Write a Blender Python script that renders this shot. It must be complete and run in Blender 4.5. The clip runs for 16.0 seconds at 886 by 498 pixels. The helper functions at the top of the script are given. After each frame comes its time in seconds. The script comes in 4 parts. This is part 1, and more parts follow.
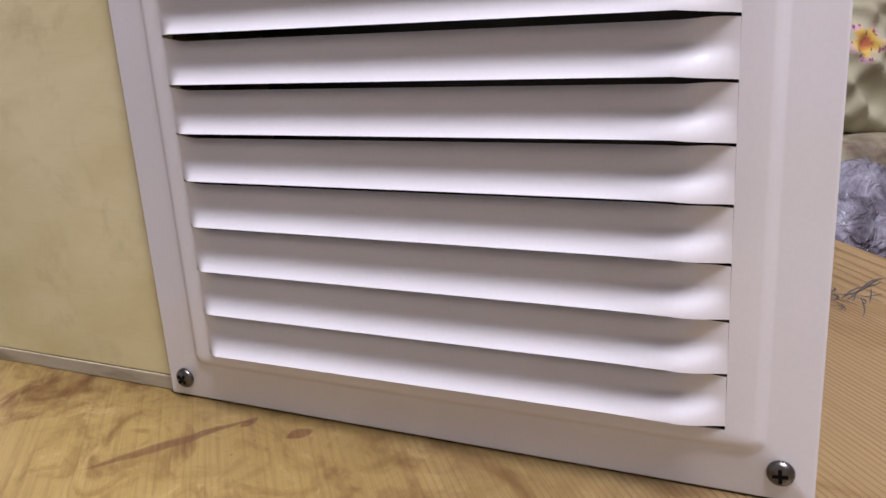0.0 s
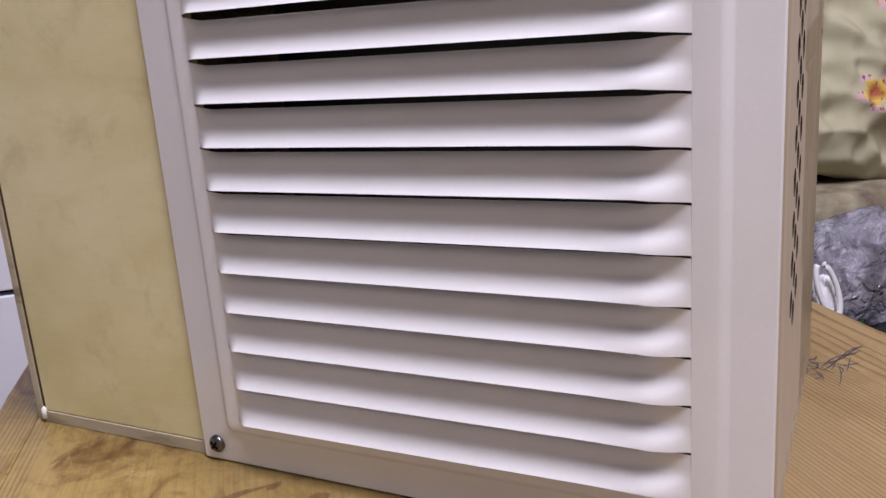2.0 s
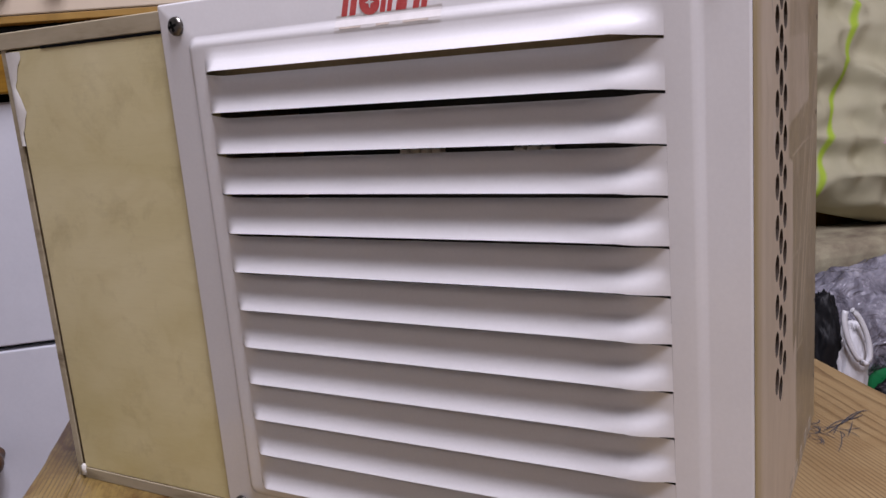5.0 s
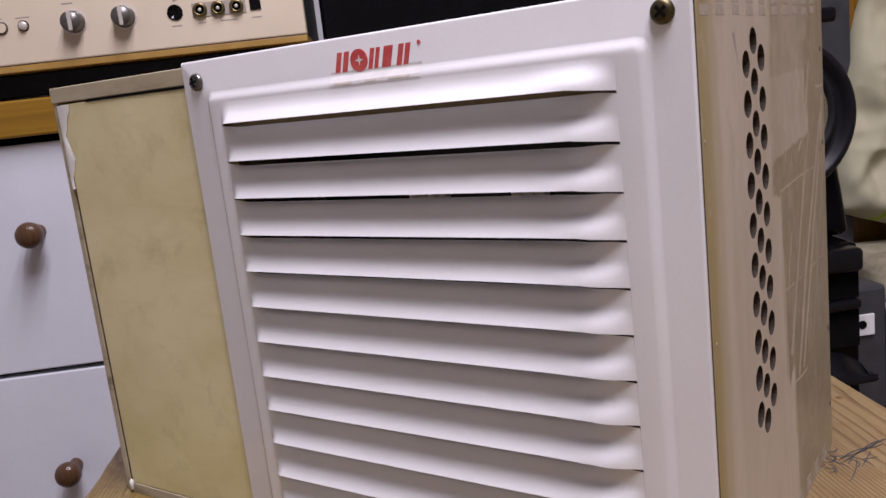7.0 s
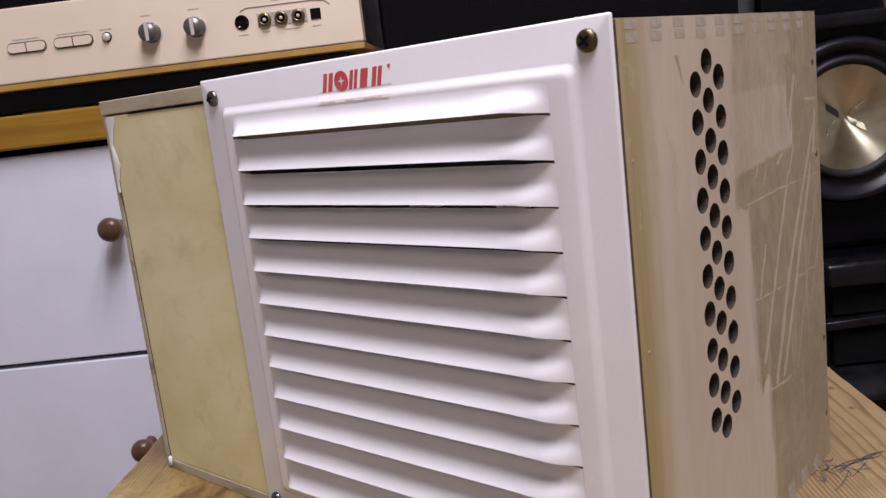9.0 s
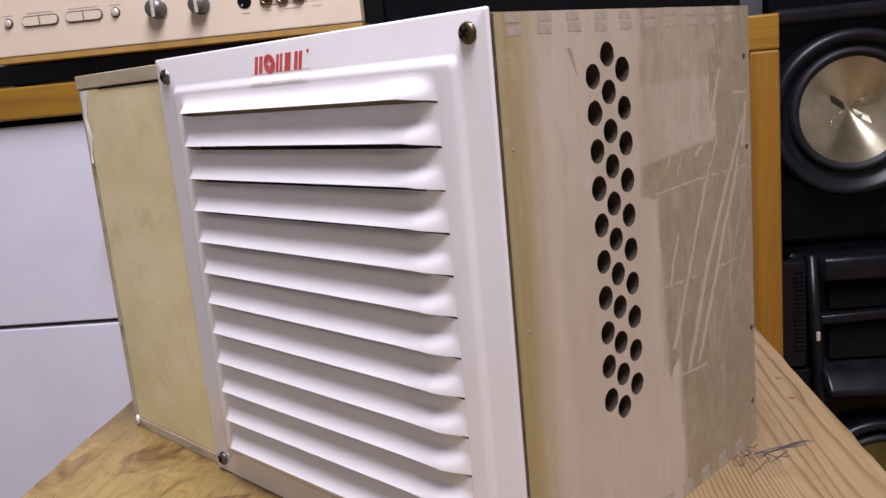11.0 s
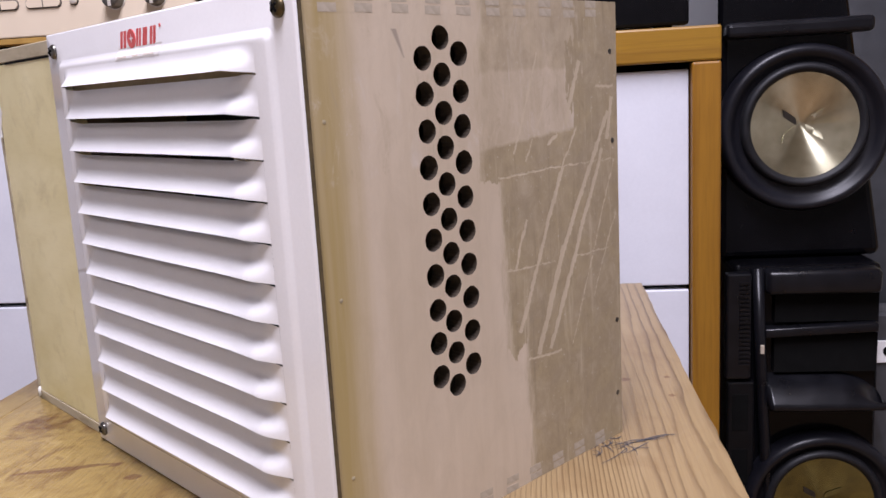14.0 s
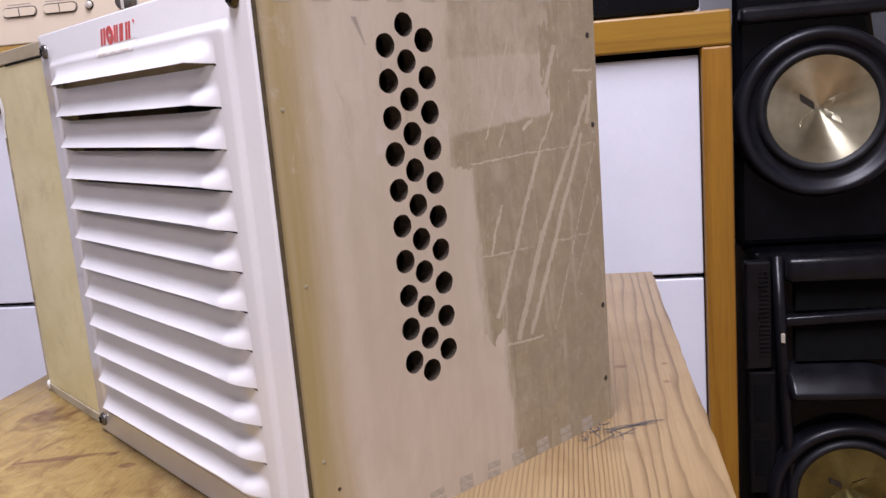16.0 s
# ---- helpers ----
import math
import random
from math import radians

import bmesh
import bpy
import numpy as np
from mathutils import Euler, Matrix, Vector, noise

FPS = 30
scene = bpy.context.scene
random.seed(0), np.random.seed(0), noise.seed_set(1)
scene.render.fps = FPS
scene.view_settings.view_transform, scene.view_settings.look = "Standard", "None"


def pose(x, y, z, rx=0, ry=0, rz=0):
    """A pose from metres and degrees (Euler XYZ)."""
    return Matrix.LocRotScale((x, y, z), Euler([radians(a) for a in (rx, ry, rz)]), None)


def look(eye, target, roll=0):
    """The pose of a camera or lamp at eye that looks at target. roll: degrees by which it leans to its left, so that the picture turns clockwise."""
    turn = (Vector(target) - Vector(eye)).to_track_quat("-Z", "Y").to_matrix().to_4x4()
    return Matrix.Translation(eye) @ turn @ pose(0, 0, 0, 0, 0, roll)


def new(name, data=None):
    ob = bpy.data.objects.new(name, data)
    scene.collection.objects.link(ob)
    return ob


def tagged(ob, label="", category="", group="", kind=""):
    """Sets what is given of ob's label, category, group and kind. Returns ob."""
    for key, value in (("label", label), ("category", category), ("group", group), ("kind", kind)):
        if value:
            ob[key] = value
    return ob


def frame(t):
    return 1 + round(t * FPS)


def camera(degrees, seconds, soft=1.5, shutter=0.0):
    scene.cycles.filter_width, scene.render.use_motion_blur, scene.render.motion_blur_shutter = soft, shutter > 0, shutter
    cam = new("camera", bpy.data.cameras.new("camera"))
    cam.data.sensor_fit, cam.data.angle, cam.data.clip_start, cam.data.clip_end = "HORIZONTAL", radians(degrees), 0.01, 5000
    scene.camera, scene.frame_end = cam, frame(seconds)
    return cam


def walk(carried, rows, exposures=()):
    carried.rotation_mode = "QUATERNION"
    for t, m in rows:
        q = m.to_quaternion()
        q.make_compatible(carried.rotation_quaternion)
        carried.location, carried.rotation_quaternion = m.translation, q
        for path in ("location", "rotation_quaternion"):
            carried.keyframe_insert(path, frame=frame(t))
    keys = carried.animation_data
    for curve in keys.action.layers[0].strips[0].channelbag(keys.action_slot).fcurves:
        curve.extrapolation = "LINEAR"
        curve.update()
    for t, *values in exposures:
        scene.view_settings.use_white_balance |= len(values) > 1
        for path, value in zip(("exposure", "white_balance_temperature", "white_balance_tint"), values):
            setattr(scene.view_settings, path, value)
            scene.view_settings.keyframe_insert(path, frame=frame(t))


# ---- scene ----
cam = camera(54.8, 16.0)
PATH = [
    (0, (0.004, -0.249, 0.908), (-0.823, 1.476, 0.324), -3.6),
    (0.5, (0.008, -0.251, 0.915), (-0.845, 1.468, 0.352), -4.1),
    (1, (0.019, -0.261, 0.925), (-0.853, 1.457, 0.389), -4.0),
    (1.5, (0.026, -0.276, 0.934), (-0.838, 1.452, 0.415), -3.9),
    (2, (0.028, -0.274, 0.939), (-0.858, 1.447, 0.435), -4.2),
    (2.5, (0.031, -0.277, 0.945), (-0.881, 1.433, 0.452), -4.3),
    (3, (0.035, -0.281, 0.95), (-0.894, 1.427, 0.479), -4.3),
    (3.5, (0.037, -0.281, 0.953), (-0.885, 1.432, 0.491), -4.3),
    (4, (0.041, -0.284, 0.958), (-0.893, 1.428, 0.515), -4.3),
    (4.5, (0.045, -0.286, 0.961), (-0.902, 1.421, 0.528), -4.5),
    (7, (0.096, -0.281, 0.976), (-1.042, 1.319, 0.595), -6.5),
    (7.5, (0.112, -0.277, 0.978), (-1.089, 1.275, 0.595), -7.0),
    (8, (0.128, -0.275, 0.98), (-1.124, 1.239, 0.603), -7.3),
    (10.5, (0.201, -0.247, 0.98), (-1.191, 1.136, 0.592), -5.5),
    (11, (0.215, -0.24, 0.977), (-1.185, 1.131, 0.575), -5.4),
    (11.5, (0.229, -0.231, 0.975), (-1.166, 1.145, 0.575), -4.9),
    (12, (0.242, -0.221, 0.972), (-1.147, 1.16, 0.566), -4.6),
    (12.5, (0.258, -0.218, 0.968), (-1.132, 1.161, 0.559), -3.6),
    (13, (0.258, -0.2, 0.96), (-1.136, 1.173, 0.55), -3.2),
    (13.5, (0.271, -0.196, 0.959), (-1.135, 1.167, 0.553), -3.2),
    (14, (0.28, -0.193, 0.957), (-1.143, 1.162, 0.585), -3.2),
    (14.5, (0.287, -0.185, 0.954), (-1.142, 1.161, 0.571), -3.9),
    (15, (0.296, -0.178, 0.951), (-1.147, 1.153, 0.569), -4.3),
    (15.5, (0.301, -0.173, 0.95), (-1.166, 1.134, 0.577), -4.6),
    (16, (0.304, -0.172, 0.95), (-1.182, 1.114, 0.578), -4.7),
]
EXPOSURES = [(0.0, -0.10, 6550, 9), (0.5, -0.14, 6500, 9), (1.5, -0.12, 6600, 10), (2.5, -0.36, 6600, 10), (4.5, -0.58, 6600, 10), (8.0, -0.36, 6750, 11), (10.5, -0.12, 6700, 10), (12.0, 0.0, 6600, 10), (14.0, 0.16, 6500, 10), (16.0, 0.16, 6500, 10)]
walk(cam, [(t, look(eye, target, roll)) for t, eye, target, roll in PATH], EXPOSURES)

# ---- light ----
ANGLE = 39.5                       # the furniture stands turned by this against the box
TURN = pose(0, 0, 0, 0, 0, ANGLE)  # furniture frame: u along the cabinet, v away from the camera
TABLE = 0.75

world = bpy.data.worlds.new("world")
scene.world = world
world.use_nodes = True
world.node_tree.nodes["Background"].inputs[0].default_value = (0.55, 0.6, 0.7, 1)
world.node_tree.nodes["Background"].inputs[1].default_value = 0.03


def area_lamp(name, m, sx, sy, watts, colour):
    data = bpy.data.lights.new(name, "AREA")
    data.shape, data.size, data.size_y, data.energy, data.color = "RECTANGLE", sx, sy, watts, colour
    ob = new(name, data)
    ob.matrix_world = m
    return ob


for tube_at in (-0.06, 0.22):      # a ceiling fixture with two tubes
    area_lamp("ceiling_lamp", TURN @ pose(tube_at, -0.36, 2.38), 0.06, 1.25, 40, (0.858, 0.828, 1.0))


# ---- materials ----
def nodes_of(name, rough=0.5, metal=0.0):
    mat = bpy.data.materials.new(name)
    mat.use_nodes = True
    nt = mat.node_tree
    b = nt.nodes["Principled BSDF"]
    b.inputs["Roughness"].default_value = rough
    b.inputs["Metallic"].default_value = metal
    return mat, nt, b


def nd(nt, kind, **kw):
    n = nt.nodes.new(kind)
    for k, v in kw.items():
        n.inputs[k].default_value = v
    return n


def coords(nt, scale=(1, 1, 1), rot=(0, 0, 0), loc=(0, 0, 0)):
    tc = nt.nodes.new("ShaderNodeTexCoord")
    mp = nt.nodes.new("ShaderNodeMapping")
    mp.inputs["Scale"].default_value = scale
    mp.inputs["Rotation"].default_value = [radians(a) for a in rot]
    mp.inputs["Location"].default_value = loc
    nt.links.new(tc.outputs["Object"], mp.inputs["Vector"])
    return mp.outputs["Vector"]


def noise_of(nt, vec, scale, detail=4.0, rough=0.55, distort=0.0):
    n = nd(nt, "ShaderNodeTexNoise", Scale=scale, Detail=detail, Roughness=rough, Distortion=distort)
    nt.links.new(vec, n.inputs["Vector"])
    return n.outputs["Fac"]


def ramp(nt, fac, stops):
    r = nt.nodes.new("ShaderNodeValToRGB")
    el = r.color_ramp.elements
    while len(el) < len(stops):
        el.new(0.5)
    for e, (p, c) in zip(el, stops):
        e.position = p
        e.color = (c, c, c, 1) if isinstance(c, (int, float)) else (*c, 1)
    nt.links.new(fac, r.inputs["Fac"])
    return r.outputs["Color"]


def math_of(nt, op, a, b=0.0, clamp=False):
    m = nt.nodes.new("ShaderNodeMath")
    m.operation, m.use_clamp = op, clamp
    for k, v in enumerate((a, b)):
        if isinstance(v, (int, float)):
            m.inputs[k].default_value = v
        else:
            nt.links.new(v, m.inputs[k])
    return m.outputs[0]


def mix(nt, fac, a, b, blend="MIX"):
    m = nt.nodes.new("ShaderNodeMix")
    m.data_type, m.blend_type = "RGBA", blend
    for k, v in ((0, fac), (6, a), (7, b)):
        if isinstance(v, (int, float)):
            m.inputs[k].default_value = v
        elif isinstance(v, tuple):
            m.inputs[k].default_value = (*v, 1)
        else:
            nt.links.new(v, m.inputs[k])
    return m.outputs[2]


def bump(nt, b, height, strength=0.3, dist=0.001):
    n = nd(nt, "ShaderNodeBump", Strength=strength, Distance=dist)
    nt.links.new(height, n.inputs["Height"])
    nt.links.new(n.outputs["Normal"], b.inputs["Normal"])


def varied(name, c0, c1, scale=30.0, rough=0.5, metal=0.0, fine=400.0, bump_by=0.15, rough_var=0.1, spec=0.5):
    """A plain surface with soft large blotches, fine grain and slightly uneven gloss."""
    mat, nt, b = nodes_of(name, rough, metal)
    v = coords(nt)
    big, small = noise_of(nt, v, scale, 3), noise_of(nt, v, fine, 2)
    f = math_of(nt, "ADD", math_of(nt, "MULTIPLY", big, 0.75), math_of(nt, "MULTIPLY", small, 0.25))
    nt.links.new(ramp(nt, f, [(0.3, c0), (0.7, c1)]), b.inputs["Base Color"])
    nt.links.new(math_of(nt, "ADD", math_of(nt, "MULTIPLY", big, rough_var * 2), rough - rough_var), b.inputs["Roughness"])
    b.inputs["Specular IOR Level"].default_value = spec
    bump(nt, b, small, bump_by, 0.0004)
    return mat


def wood(name, light, mid, dark, along="Y", rings=60.0, rough=0.55, grain=1.0, blotch=0.0, blotch_colour=(0.1, 0.06, 0.02), gloss=0.4):
    """Sawn or varnished wood with growth rings drawn out along one axis."""
    mat, nt, b = nodes_of(name, rough)
    squash = {"X": (0.06, 1, 1), "Y": (1, 0.06, 1), "Z": (1, 1, 0.06)}[along]
    v = coords(nt, squash)
    warp = noise_of(nt, v, 9.0, 3)
    axis = {"X": 1, "Y": 0, "Z": 0}[along]
    sep = nt.nodes.new("ShaderNodeSeparateXYZ")
    nt.links.new(v, sep.inputs[0])
    line = math_of(nt, "ADD", math_of(nt, "MULTIPLY", sep.outputs[axis], rings), math_of(nt, "MULTIPLY", warp, rings * 0.12))
    if along != "Z":
        line = math_of(nt, "ADD", line, math_of(nt, "MULTIPLY", sep.outputs[2], rings * 0.6))
    else:
        line = math_of(nt, "ADD", line, math_of(nt, "MULTIPLY", sep.outputs[1], rings * 0.8))
    saw = math_of(nt, "FRACT", line)
    ring = ramp(nt, saw, [(0.0, 0.0), (0.55, 0.25), (0.86, 1.0), (1.0, 0.05)])
    fibre = noise_of(nt, coords(nt, {"X": (0.03, 1, 1), "Y": (1, 0.03, 1), "Z": (1, 1, 0.03)}[along]), 420.0, 4, 0.7)
    tone = noise_of(nt, coords(nt), 5.0, 3)
    c = mix(nt, ramp(nt, tone, [(0.3, 0.0), (0.72, 1.0)]), light, mid)
    strength = math_of(nt, "MULTIPLY", ring, math_of(nt, "MULTIPLY", noise_of(nt, v, 3.0, 2), grain, True))
    c = mix(nt, strength, c, dark)
    c = mix(nt, ramp(nt, fibre, [(0.45, 0.0), (0.8, 0.5)]), c, dark)
    if blotch:
        spots = ramp(nt, noise_of(nt, coords(nt), 16.0, 5, 0.62, 0.6), [(0.52, 0.0), (0.72, blotch)])
        c = mix(nt, spots, c, blotch_colour)
    nt.links.new(c, b.inputs["Base Color"])
    b.inputs["Specular IOR Level"].default_value = gloss
    bump(nt, b, math_of(nt, "ADD", fibre, math_of(nt, "MULTIPLY", ring, 0.6)), 0.25, 0.0006)
    return mat


M_WHITE = varied("white_enamel", (0.70, 0.69, 0.685), (0.78, 0.77, 0.765), 14, 0.20, 0, 700, 0.03, 0.04)
M_WHITE.node_tree.nodes["Principled BSDF"].inputs["Coat Weight"].default_value = 0.6
M_WHITE.node_tree.nodes["Principled BSDF"].inputs["Coat Roughness"].default_value = 0.05
M_SCREW = varied("dark_screw_steel", (0.09, 0.085, 0.08), (0.20, 0.19, 0.17), 300, 0.32, 1.0)
M_BRASS = varied("aged_brass_screw", (0.05, 0.042, 0.022), (0.13, 0.10, 0.055), 300, 0.38, 1.0)
M_RED = varied("red_print", (0.55, 0.05, 0.05), (0.66, 0.12, 0.11), 200, 0.5)
M_STICKER = varied("aged_sticker", (0.62, 0.595, 0.57), (0.72, 0.70, 0.68), 120, 0.55)
M_STAINED = varied("grubby_sticker_edge", (0.48, 0.40, 0.33), (0.62, 0.55, 0.48), 260, 0.7)
M_ORANGE = wood("orange_varnished_wood", (0.30, 0.165, 0.016), (0.235, 0.120, 0.011), (0.13, 0.052, 0.005), "X", 50.0, 0.38, 0.7)
M_ORANGE_UP = wood("orange_varnished_wood_upright", (0.28, 0.135, 0.013), (0.215, 0.098, 0.009), (0.12, 0.044, 0.004), "Z", 50.0, 0.38, 0.7)
# shade of gaps, holes and mouths, put into a near-black colour
M_GAP_SHADE = varied("black_gap_shade", (0.002, 0.002, 0.002), (0.005, 0.005, 0.005), 80, 0.9, 0, 400, 0.15, 0.1, 0.1)
M_DRAWER = varied("white_painted_board", (0.55, 0.56, 0.605), (0.62, 0.63, 0.675), 9, 0.5, 0, 300, 0.1)
M_KNOBWOOD = wood("turned_knob_wood", (0.10, 0.050, 0.024), (0.075, 0.035, 0.016), (0.03, 0.014, 0.006), "Z", 160.0, 0.28, 0.8)
M_AMP = varied("champagne_fascia", (0.62, 0.52, 0.39), (0.68, 0.58, 0.44), 12, 0.45, 0.1, 900, 0.05)
M_AMPDARK = varied("smoked_panel", (0.002, 0.002, 0.002), (0.004, 0.004, 0.004), 30, 0.15, 0, 400, 0.15, 0.1, 0.2)
M_GOLDLIP = varied("amber_base_strip", (0.30, 0.17, 0.04), (0.40, 0.24, 0.06), 40, 0.45)
M_KNOB = varied("grey_metal_knob", (0.10, 0.095, 0.088), (0.17, 0.16, 0.145), 200, 0.36, 0.7)
M_PALE = varied("pale_metal", (0.62, 0.57, 0.50), (0.72, 0.67, 0.60), 200, 0.35, 0.5)
M_JACKRING = varied("gilt_jack_ring", (0.14, 0.11, 0.05), (0.26, 0.20, 0.10), 200, 0.35, 0.9)
M_PRINT = varied("grey_print", (0.30, 0.26, 0.22), (0.38, 0.33, 0.28), 300, 0.6)
M_SURROUND = varied("dark_grey_surround", (0.07, 0.06, 0.05), (0.11, 0.095, 0.08), 300, 0.6)
M_BLACK = varied("satin_black_plastic", (0.0025, 0.0025, 0.003), (0.006, 0.006, 0.007), 40, 0.42, 0, 500, 0.1, 0.1, 0.15)
M_GLOSS = varied("gloss_black_lacquer", (0.0015, 0.0015, 0.002), (0.0035, 0.0035, 0.0045), 30, 0.12, 0, 200, 0.02, 0.04, 0.13)
M_RING = varied("semi_gloss_black_moulding", (0.004, 0.004, 0.006), (0.008, 0.008, 0.011), 40, 0.38, 0, 500, 0.06, 0.06, 0.28)
M_LEDGE = varied("satin_black_moulding", (0.003, 0.003, 0.004), (0.007, 0.007, 0.009), 40, 0.30, 0, 300, 0.06, 0.08, 0.26)
M_EMBLEM_DARK = varied("dark_metal_emblem", (0.05, 0.048, 0.045), (0.09, 0.085, 0.075), 200, 0.4, 0.8)
M_RUBBER = varied("black_rubber", (0.004, 0.004, 0.005), (0.010, 0.010, 0.012), 90, 0.55, 0, 400, 0.15, 0.1, 0.3)
# plastic of the stand; also the dark of the sheet before the shaded wall
M_POST_SHADE = varied("dark_grey_plastic_and_shade", (0.03, 0.032, 0.036), (0.05, 0.052, 0.058), 40, 0.5)
M_WALL = varied("painted_wall", (0.54, 0.54, 0.55), (0.62, 0.62, 0.63), 3, 0.85, 0, 120, 0.2)
# tones of the unseen walls, set by how much light each should bounce
M_WALL_DIM = varied("unseen_wall_fill", (0.50, 0.48, 0.45), (0.60, 0.58, 0.55), 4, 0.9, 0, 120, 0.2)
M_WALL_WEST = varied("unseen_wall_bright", (0.68, 0.68, 0.69), (0.76, 0.76, 0.77), 3, 0.85, 0, 120, 0.2)
M_WALL_SOUTH = varied("unseen_wall_dark", (0.40, 0.385, 0.365), (0.50, 0.48, 0.455), 4, 0.9, 0, 120, 0.2)
M_CEIL = varied("ceiling_paint", (0.76, 0.76, 0.76), (0.82, 0.82, 0.82), 3, 0.9)
M_FLOOR = wood("brown_floorboards", (0.34, 0.23, 0.14), (0.28, 0.18, 0.10), (0.14, 0.08, 0.04), "Y", 25.0, 0.5, 0.8)
M_JOINT = varied("grey_end_grain", (0.37, 0.32, 0.245), (0.47, 0.41, 0.325), 260, 0.7)
# darkness inside the drilled holes, put into the colour of their walls
M_HOLE = varied("dark_hole_wall_shade", (0.020, 0.013, 0.008), (0.055, 0.038, 0.022), 300, 0.85)
# brown darkness of the box's open seams, put into a strip colour
M_SEAM_SHADE = varied("dark_brown_seam_shade", (0.05, 0.036, 0.014), (0.11, 0.08, 0.035), 200, 0.8)
M_INK = varied("blue_black_ink", (0.035, 0.037, 0.05), (0.075, 0.07, 0.07), 200, 0.6)
M_GLUE = varied("dried_white_glue", (0.70, 0.69, 0.64), (0.80, 0.79, 0.75), 150, 0.35, 0, 500, 0.3)
M_BOARD = varied("dark_circuit_board", (0.006, 0.008, 0.007), (0.014, 0.016, 0.014), 200, 0.5)
M_PART = varied("white_plastic_terminal", (0.75, 0.75, 0.74), (0.82, 0.82, 0.81), 200, 0.4)
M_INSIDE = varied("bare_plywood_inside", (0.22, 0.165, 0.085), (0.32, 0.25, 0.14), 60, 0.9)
M_GREEN = varied("green_plastic", (0.01, 0.16, 0.05), (0.02, 0.24, 0.08), 60, 0.3)
M_BAGWHITE = varied("white_carrier_plastic", (0.72, 0.72, 0.75), (0.84, 0.84, 0.86), 60, 0.35, 0, 300, 0.2)
M_CLOTH = varied("cream_cloth", (0.14, 0.10, 0.07), (0.46, 0.42, 0.28), 22, 0.95, 0, 900, 0.3)


def plywood_yellow():
    """Aged yellow birch ply with faint cross figure, fine pores and smudges."""
    mat, nt, b = nodes_of("yellowed_plywood", 0.48)
    soft = noise_of(nt, coords(nt, (0.6, 1, 1)), 13, 5, 0.6, 0.4)
    c = mix(nt, ramp(nt, soft, [(0.30, 0.0), (0.68, 1.0)]), (0.77, 0.70, 0.42), (0.62, 0.545, 0.265))
    band = noise_of(nt, coords(nt, (0.7, 1, 1), (0, 12, 0)), 38, 4, 0.6, 0.8)
    c = mix(nt, ramp(nt, band, [(0.50, 0.0), (0.78, 0.35)]), c, (0.52, 0.42, 0.16))
    pores = noise_of(nt, coords(nt, (0.10, 1, 1)), 700, 3, 0.7)
    c = mix(nt, ramp(nt, pores, [(0.52, 0.0), (0.80, 0.10)]), c, (0.36, 0.27, 0.11))
    smudge = noise_of(nt, coords(nt, (1, 1, 1), (0, 30, 0)), 26, 6, 0.7, 0.25)
    c = mix(nt, ramp(nt, smudge, [(0.53, 0.0), (0.76, 0.42)]), c, (0.32, 0.25, 0.095))
    nt.links.new(c, b.inputs["Base Color"])
    bump(nt, b, pores, 0.12, 0.0004)
    return mat


def plywood_edge():
    mat, nt, b = nodes_of("plywood_edge", 0.7)
    v = coords(nt, (0.25, 0.25, 1))
    n = noise_of(nt, v, 60, 5, 0.65)
    c = ramp(nt, n, [(0.28, (0.16, 0.125, 0.07)), (0.48, (0.40, 0.345, 0.23)), (0.8, (0.52, 0.46, 0.33))])
    nt.links.new(c, b.inputs["Base Color"])
    bump(nt, b, n, 0.3, 0.0006)
    return mat


